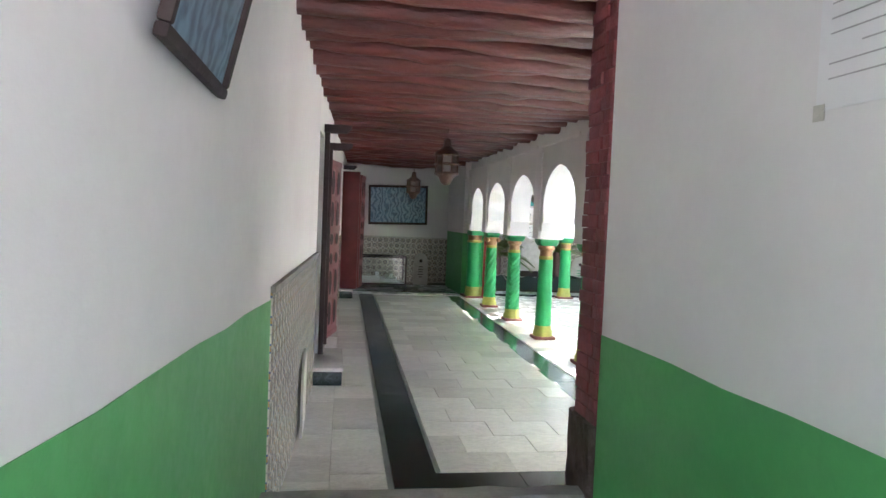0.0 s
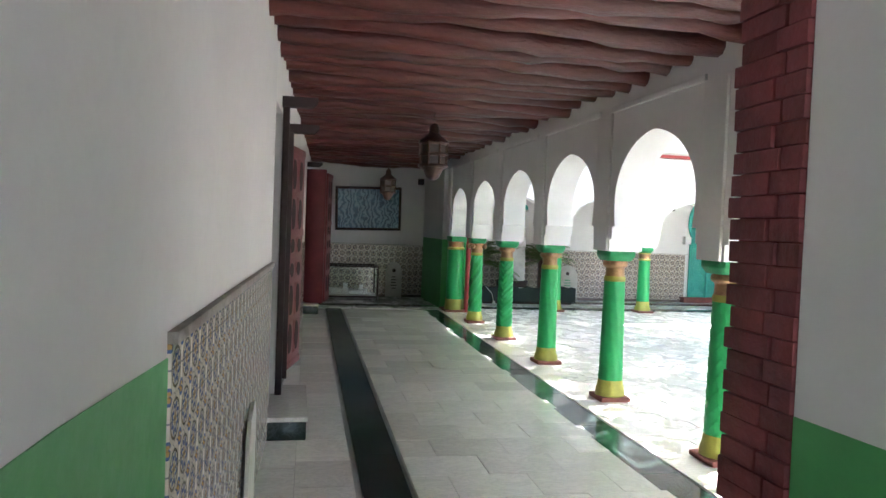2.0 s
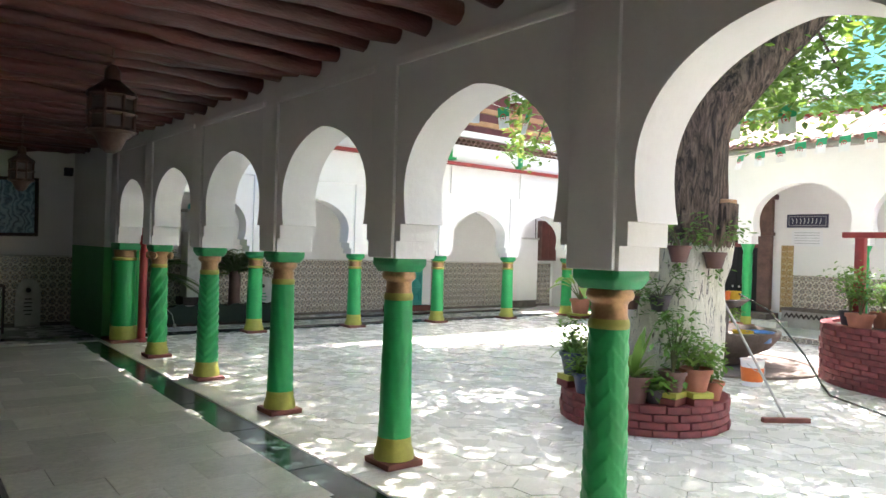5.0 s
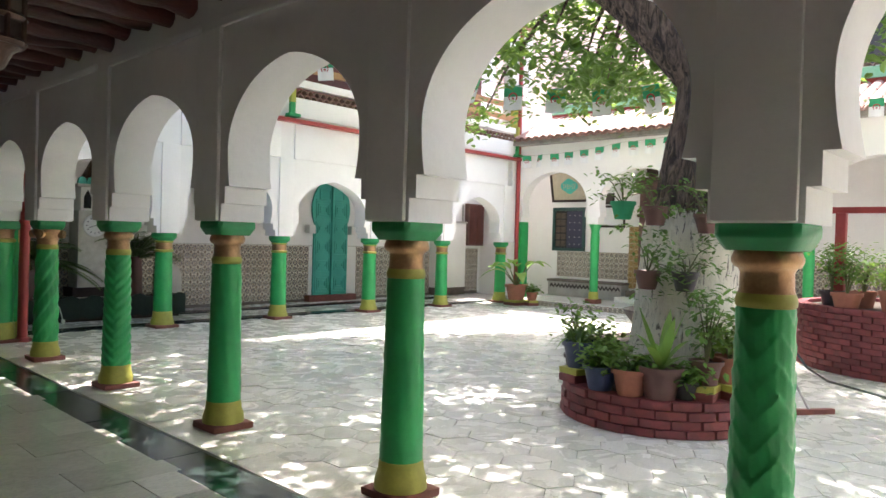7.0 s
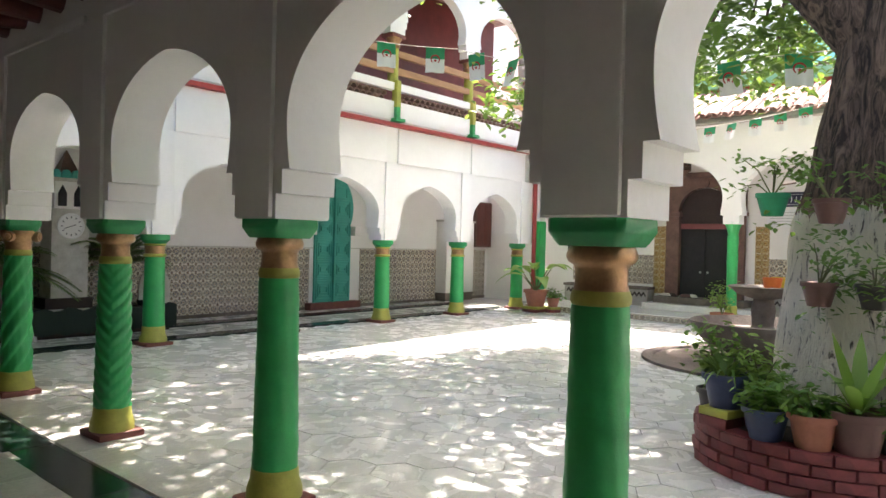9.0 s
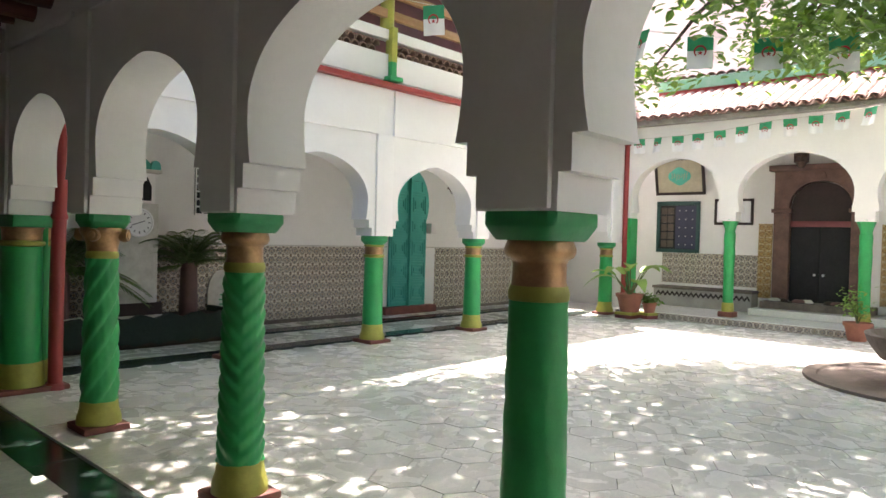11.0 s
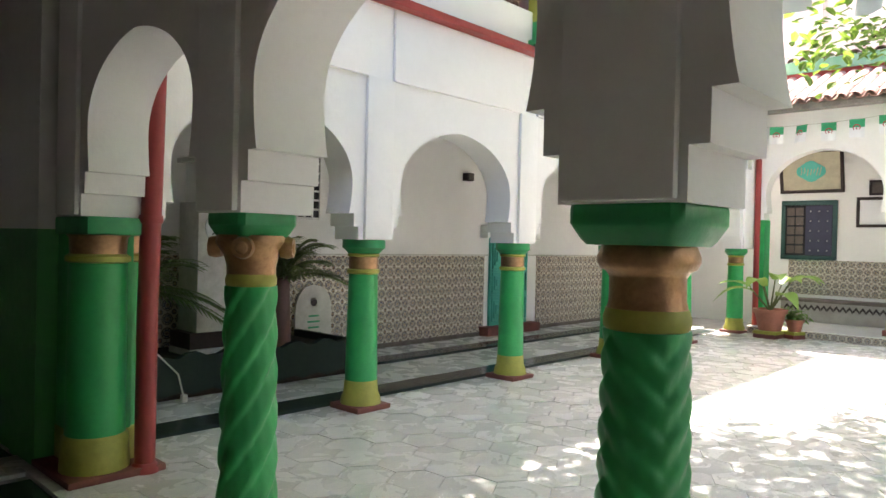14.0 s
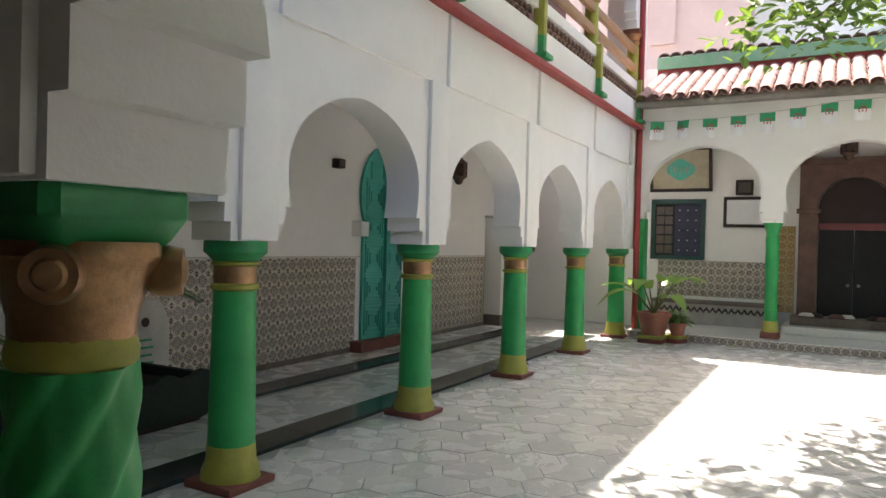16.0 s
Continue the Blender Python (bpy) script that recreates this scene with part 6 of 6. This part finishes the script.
# shoes on the portal step
for i, (y, x) in enumerate(((13.0, 15.42), (12.86, 15.44), (12.55, 15.4), (12.4, 15.43), (12.0, 15.42), (11.88, 15.4))):
    sh = thing("shoe", "worn flat shoe standing on the stone portal step", "shoe", (x, y, 0.40), 80 + 15 * math.sin(i * 4), "shoes on the step")
    bm = lathe(bmesh.new(), [(0.04, 0), (0.045, 0.015), (0.04, 0.05), (0.025, 0.075)], 14)
    bmesh.ops.scale(bm, vec=(2.8, 1, 1), verts=bm.verts)
    part("upper", bm, (SHELL, DARK, POT_BROWN)[i % 3], sh)
    bm = boxed(-0.125, 0.125, -0.045, 0.045, 0, 0.014, bevel=0.006)
    part("sole", bm, DARK, sh)

# ---- strings of flags ----
def flag_string(name_label, pts, every, w, h, seed):
    rr = random.Random(seed)
    t = thing("bunting", name_label, "bunting", (0, 0, 0))
    pts = [Vector(p) for p in pts]
    fine = []
    for a, b in zip(pts, pts[1:]):
        L = (b - a).length
        for i in range(12):
            f = i / 12
            fine.append(a.lerp(b, f) + Vector((0, 0, -0.18 * L / 4 * 4 * f * (1 - f) * 0.5)))
    fine.append(pts[-1])
    part("cord", tube(bmesh.new(), fine, 0.006, 5), SHELL, t)
    run, target = 0.0, every * 0.5
    for a, b in zip(fine, fine[1:]):
        L = (b - a).length
        while run + L > target:
            p = a.lerp(b, (target - run) / L)
            way = b - a
            ang = math.degrees(math.atan2(way.y, way.x)) + rr.uniform(-25, 25)
            m = Matrix.Translation(p) @ pose(0, 0, 0, rr.uniform(-14, 14), 0, ang)

            def sheet(z0, z1, mat_, name):
                bm = bmesh.new()
                vs = [[bm.verts.new(m @ Vector((w * (i / 6 - 0.5), 0.02 * math.sin(i * 1.3 + target) * (1 - z / h), -h + z))) for i in range(7)] for z in (z0, z1)]
                for i in range(6):
                    bm.faces.new((vs[0][i], vs[0][i + 1], vs[1][i + 1], vs[1][i]))
                return part(name, bm, mat_, fl)

            fl = part("flag", boxed(-w / 2, w / 2, -0.004, 0.004, -0.012, 0.0, turn=m), FLAG_GREEN, t, "green and white flag with red crescent and star")
            sheet(h * 0.55, h, FLAG_GREEN, "upper_half")
            sheet(0.0, h * 0.55, PAPER, "lower_half")
            for s in (-1, 1):
                c = [(w * 0.25 * math.cos(k), -h * 0.48 + w * 0.25 * math.sin(k)) for k in np.linspace(-0.9, math.pi + 0.9, 14).tolist()]
                c += [(w * 0.19 * math.cos(k), -h * 0.49 + w * 0.19 * math.sin(k)) for k in np.linspace(math.pi + 0.8, -0.8, 14).tolist()]
                part("crescent", prism(bmesh.new(), c, lambda u, d, z: tuple(m @ Vector((u, d, z))), s * 0.022, s * 0.024), FLAG_RED, fl)
                st = [((0.11 if k % 2 == 0 else 0.045) * w * math.sin(math.pi * k / 5), -h * 0.53 + (0.11 if k % 2 == 0 else 0.045) * w * math.cos(math.pi * k / 5)) for k in range(10)]
                part("star", prism(bmesh.new(), st, lambda u, d, z: tuple(m @ Vector((u, d, z))), s * 0.022, s * 0.024), FLAG_RED, fl)
            target += every
        run += L
    return t


flag_string("string of green and white flags across the courtyard", [(7.4, 15.5, 4.75), (9.05, 13.9, 4.56), (8.95, 12.4, 4.12), (9.1, 11.2, 3.88), (9.1, 9.2, 3.75), (9.3, 7.9, 3.8)], 0.78, 0.30, 0.40, 1)
flag_string("string of small green and white flags along the eave", [(13.9, 15.45, 3.62), (13.7, 12.6, 3.72), (13.4, 9.6, 3.95), (13.2, 7.2, 4.1)], 0.42, 0.22, 0.30, 2)

# ---- roof tiles, last ----
bm = bmesh.new()
n, L, R = 6, 0.40, 0.105
rows_ = []
for yy, rr_ in ((0.0, R), (L, R * 0.86)):
    rows_.append([bm.verts.new((yy, rr_ * math.cos(math.pi * i / n), rr_ * 0.75 * math.sin(math.pi * i / n))) for i in range(n + 1)])
    rows_.append([bm.verts.new((yy, (rr_ - 0.014) * math.cos(math.pi * i / n), (rr_ - 0.014) * 0.75 * math.sin(math.pi * i / n))) for i in range(n + 1)])
for i in range(n):
    bm.faces.new((rows_[0][i], rows_[0][i + 1], rows_[2][i + 1], rows_[2][i]))
    bm.faces.new((rows_[1][i], rows_[1][i + 1], rows_[3][i + 1], rows_[3][i]))
    bm.faces.new((rows_[0][i], rows_[0][i + 1], rows_[1][i + 1], rows_[1][i]))
clay = mesh_of("roof_tile", bm, ROOF_TILE)
base = pose(13.74, 0, 3.97, 0, -SLOPE, 0)
far_tiles, cnt = [], 0
for j in range(6):
    y = 15.5
    while y > SOUTH_Y + 0.2:
        for kind in (0, 1):
            m = base @ pose(0.33 * j, y - 0.105 * kind, 0.0 if kind == 0 else 0.035, 180 if kind else 0, -2.0, rj.uniform(-1.5, 1.5))
            if kind == 0 and y > 6.5 and cnt < 290:
                ob = new("roof_tile", clay)
                ob.parent, ob.matrix_basis = roof_east, m
                cnt += 1
            else:
                far_tiles.append(m)
        y -= 0.21
joined_tiles("roof_tile_field", clay, far_tiles, roof_east, ROOF_TILE, "clay channel tiles")
ridge_tiles = [pose(15.48, 15.5 - 0.21 * i, 5.10, 0, 8, 0) for i in range(58)]
joined_tiles("coping_tile_field", clay, ridge_tiles, parapet_e, ROOF_TILE, "row of clay coping tiles")

# ---- floors: slabs and hexagons ----
floor_gallery = tagged(new("floor_gallery"), "pale veined marble gallery floor with dark bands", "floor", "", "structure")
floor_court = tagged(new("floor_courtyard"), "grey-white hexagonal marble courtyard paving", "floor", "", "structure")


def slab_mesh(name, outline, material, depth=0.03, ease=0.002):
    bm = bmesh.new()
    n = len(outline)
    c = Vector((sum(p[0] for p in outline) / n, sum(p[1] for p in outline) / n))
    lo = [bm.verts.new((x, y, -depth)) for x, y in outline]
    mid = [bm.verts.new((x, y, -ease)) for x, y in outline]
    hi = [bm.verts.new((c.x + (x - c.x) * 0.994, c.y + (y - c.y) * 0.994, 0)) for x, y in outline]
    for p, q in ((lo, mid), (mid, hi)):
        for i in range(n):
            bm.faces.new((p[i], p[(i + 1) % n], q[(i + 1) % n], q[i]))
    bm.faces.new(hi)
    return mesh_of(name, bm, material, False)


def rect(w, d):
    return [(-w / 2, -d / 2), (w / 2, -d / 2), (w / 2, d / 2), (-w / 2, d / 2)]


def lay(me, x, y, parent, name="slab", tilt=0.0):
    ob = new(name, me)
    ob.parent = parent
    ob.matrix_basis = pose(x, y, 0.0015 * math.sin(x * 7 + y * 5), 0, 0, tilt)
    return ob


SKEW = 0.9
side_slab = slab_mesh("slab", rect(0.397, 0.517), MARBLE)
y = 3.30
k = 0
while y < 15.4:
    for j in range(2):
        lay(side_slab, -0.72 + 0.4 * j - 0.03 + 0.016 * (y - 5), y + 0.13 * j, floor_gallery, tilt=-SKEW)
    lay(side_slab, -1.12 + 0.016 * (y - 5) - 0.03, y + 0.26, floor_gallery, tilt=-SKEW)
    y += 0.52
mid_slab = slab_mesh("slab", rect(0.577, 0.417), MARBLE)
mid_half = slab_mesh("slab", rect(0.267, 0.417), MARBLE)
y = 4.43
while y < 15.75:
    x0 = 0.245 + 0.016 * (y - 5)
    if k % 2:
        xs = [(x0 + 0.135, mid_half)] + [(x0 + 0.27 + 0.29 + 0.58 * i, mid_slab) for i in range(2)] + [(x0 + 1.565, mid_half)]
    else:
        xs = [(x0 + 0.29 + 0.58 * i, mid_slab) for i in range(3)]
    for x, me in xs:
        lay(me, x, y, floor_gallery, tilt=-SKEW)
    y += 0.42
    k += 1
dark_slab = slab_mesh("band_slab", rect(0.317, 0.617), SLATE)
y = 4.25
while y < 16.0:
    lay(dark_slab, 0.05 + 0.016 * (y - 5), y, floor_gallery, "band_slab", -SKEW)
    lay(dark_slab, 2.10 + 0.016 * (y - 5), y, floor_gallery, "band_slab", -SKEW)
    y += 0.62
cross_slab = slab_mesh("band_slab", rect(0.617, 0.317), SLATE)
for i in range(4):
    lay(cross_slab, 0.50 + 0.62 * i, 4.05, floor_gallery, "band_slab")
for i in range(7):
    lay(mid_slab, -0.9 + 0.58 * i, 3.66, floor_gallery)
    lay(mid_slab, -0.9 + 0.58 * i, 3.24, floor_gallery)
# northern gallery: bands along its length and slabs between
for x in np.arange(-0.3, 13.9, 0.62):
    if x > 2.95:
        lay(cross_slab, x, 16.28, floor_gallery, "band_slab")
    lay(cross_slab, x, 17.60 if x > 2.7 else 16.45, floor_gallery, "band_slab")
far_slabs = []
for x in np.arange(-0.25, 14.0, 0.58):
    for y in (16.66, 17.08, 17.98, 18.2):
        far_slabs.append(pose(float(x), y + 0.0, -0.002 if y < 18.1 else -0.006))
    if x < 2.8:
        far_slabs.append(pose(float(x), 17.5, -0.004))
        far_slabs.append(pose(float(x), 16.08, -0.003))
joined_tiles("slab_field", mid_slab, far_slabs, floor_gallery, MARBLE_HEX_J, "pale marble slabs")
strip_slab = slab_mesh("slab", rect(0.347, 0.617), MARBLE)
y = 3.3
while y < 16.0:
    lay(strip_slab, 2.455 + 0.016 * (y - 5), y, floor_gallery, tilt=-SKEW)
    y += 0.62
part("edge_bed", boxed(2.45, 3.1, 3.2, 16.0, -0.03, -0.004), MARBLE, floor_gallery)
HEX = 0.19
hexagon = slab_mesh("hexagon", [((HEX - 0.002) * math.cos(math.pi * i / 3 + math.pi / 6), (HEX - 0.002) * math.sin(math.pi * i / 3 + math.pi / 6)) for i in range(6)], MARBLE_HEX)
far_hex, near_count, row = [], 0, 0
y = 3.3
while y < 16.05:
    x = 2.80 + (HEX * math.sqrt(3) / 2 if row % 2 else 0)
    while x < 13.75:
        if x < 6.0 and y > 8.3 and near_count < 300:
            lay(hexagon, x, y, floor_court, "hexagon")
            near_count += 1
        else:
            far_hex.append(pose(x, y, 0.0015 * math.sin(x * 7 + y * 5)))
        x += HEX * math.sqrt(3)
    y += HEX * 1.5
    row += 1
joined_tiles("hexagon_field", hexagon, far_hex, floor_court, MARBLE_HEX_J, "hexagonal marble pavers")

# ---- wall tiles of the north and east walls ----
dado(wall_north, TILE, (-0.3, BACK_Y), (9.72, BACK_Y), 0.06, 8, 0.151, near=lambda p: p.x > 4.9)
dado(wall_north, TILE, (11.14, BACK_Y), (15.8, BACK_Y), 0.06, 8, 0.151, near=lambda p: False)
part("dado_cap", boxed(-0.3, 15.8, BACK_Y - 0.018, BACK_Y, 1.272, 1.292), SHELL, wall_north, "pale tile edging")
part("skirting", boxed(-0.3, 15.8, BACK_Y - 0.02, BACK_Y, -0.02, 0.058), STONE, wall_north, "grey stone skirting")
dado(wall_east, TILE, (EAST_X, 15.6), (EAST_X, 13.5), 0.62, 5, 0.135, near=lambda p: False)
dado(wall_east, TILE, (EAST_X, 11.0), (EAST_X, 5.0), 0.13, 8, 0.145, near=lambda p: False)
dado(wall_east, TILE_Y, (EAST_X, 13.5), (EAST_X, 13.22), 0.42, 11, 0.14, near=lambda p: False, depth=0.02)
dado(wall_east, TILE_Y, (EAST_X, 11.28), (EAST_X, 11.0), 0.42, 11, 0.14, near=lambda p: False, depth=0.02)
dado(step_e, TILE, (13.78, 15.6), (13.78, 4.0), 0.0, 1, 0.12, near=lambda p: False, depth=0.008)
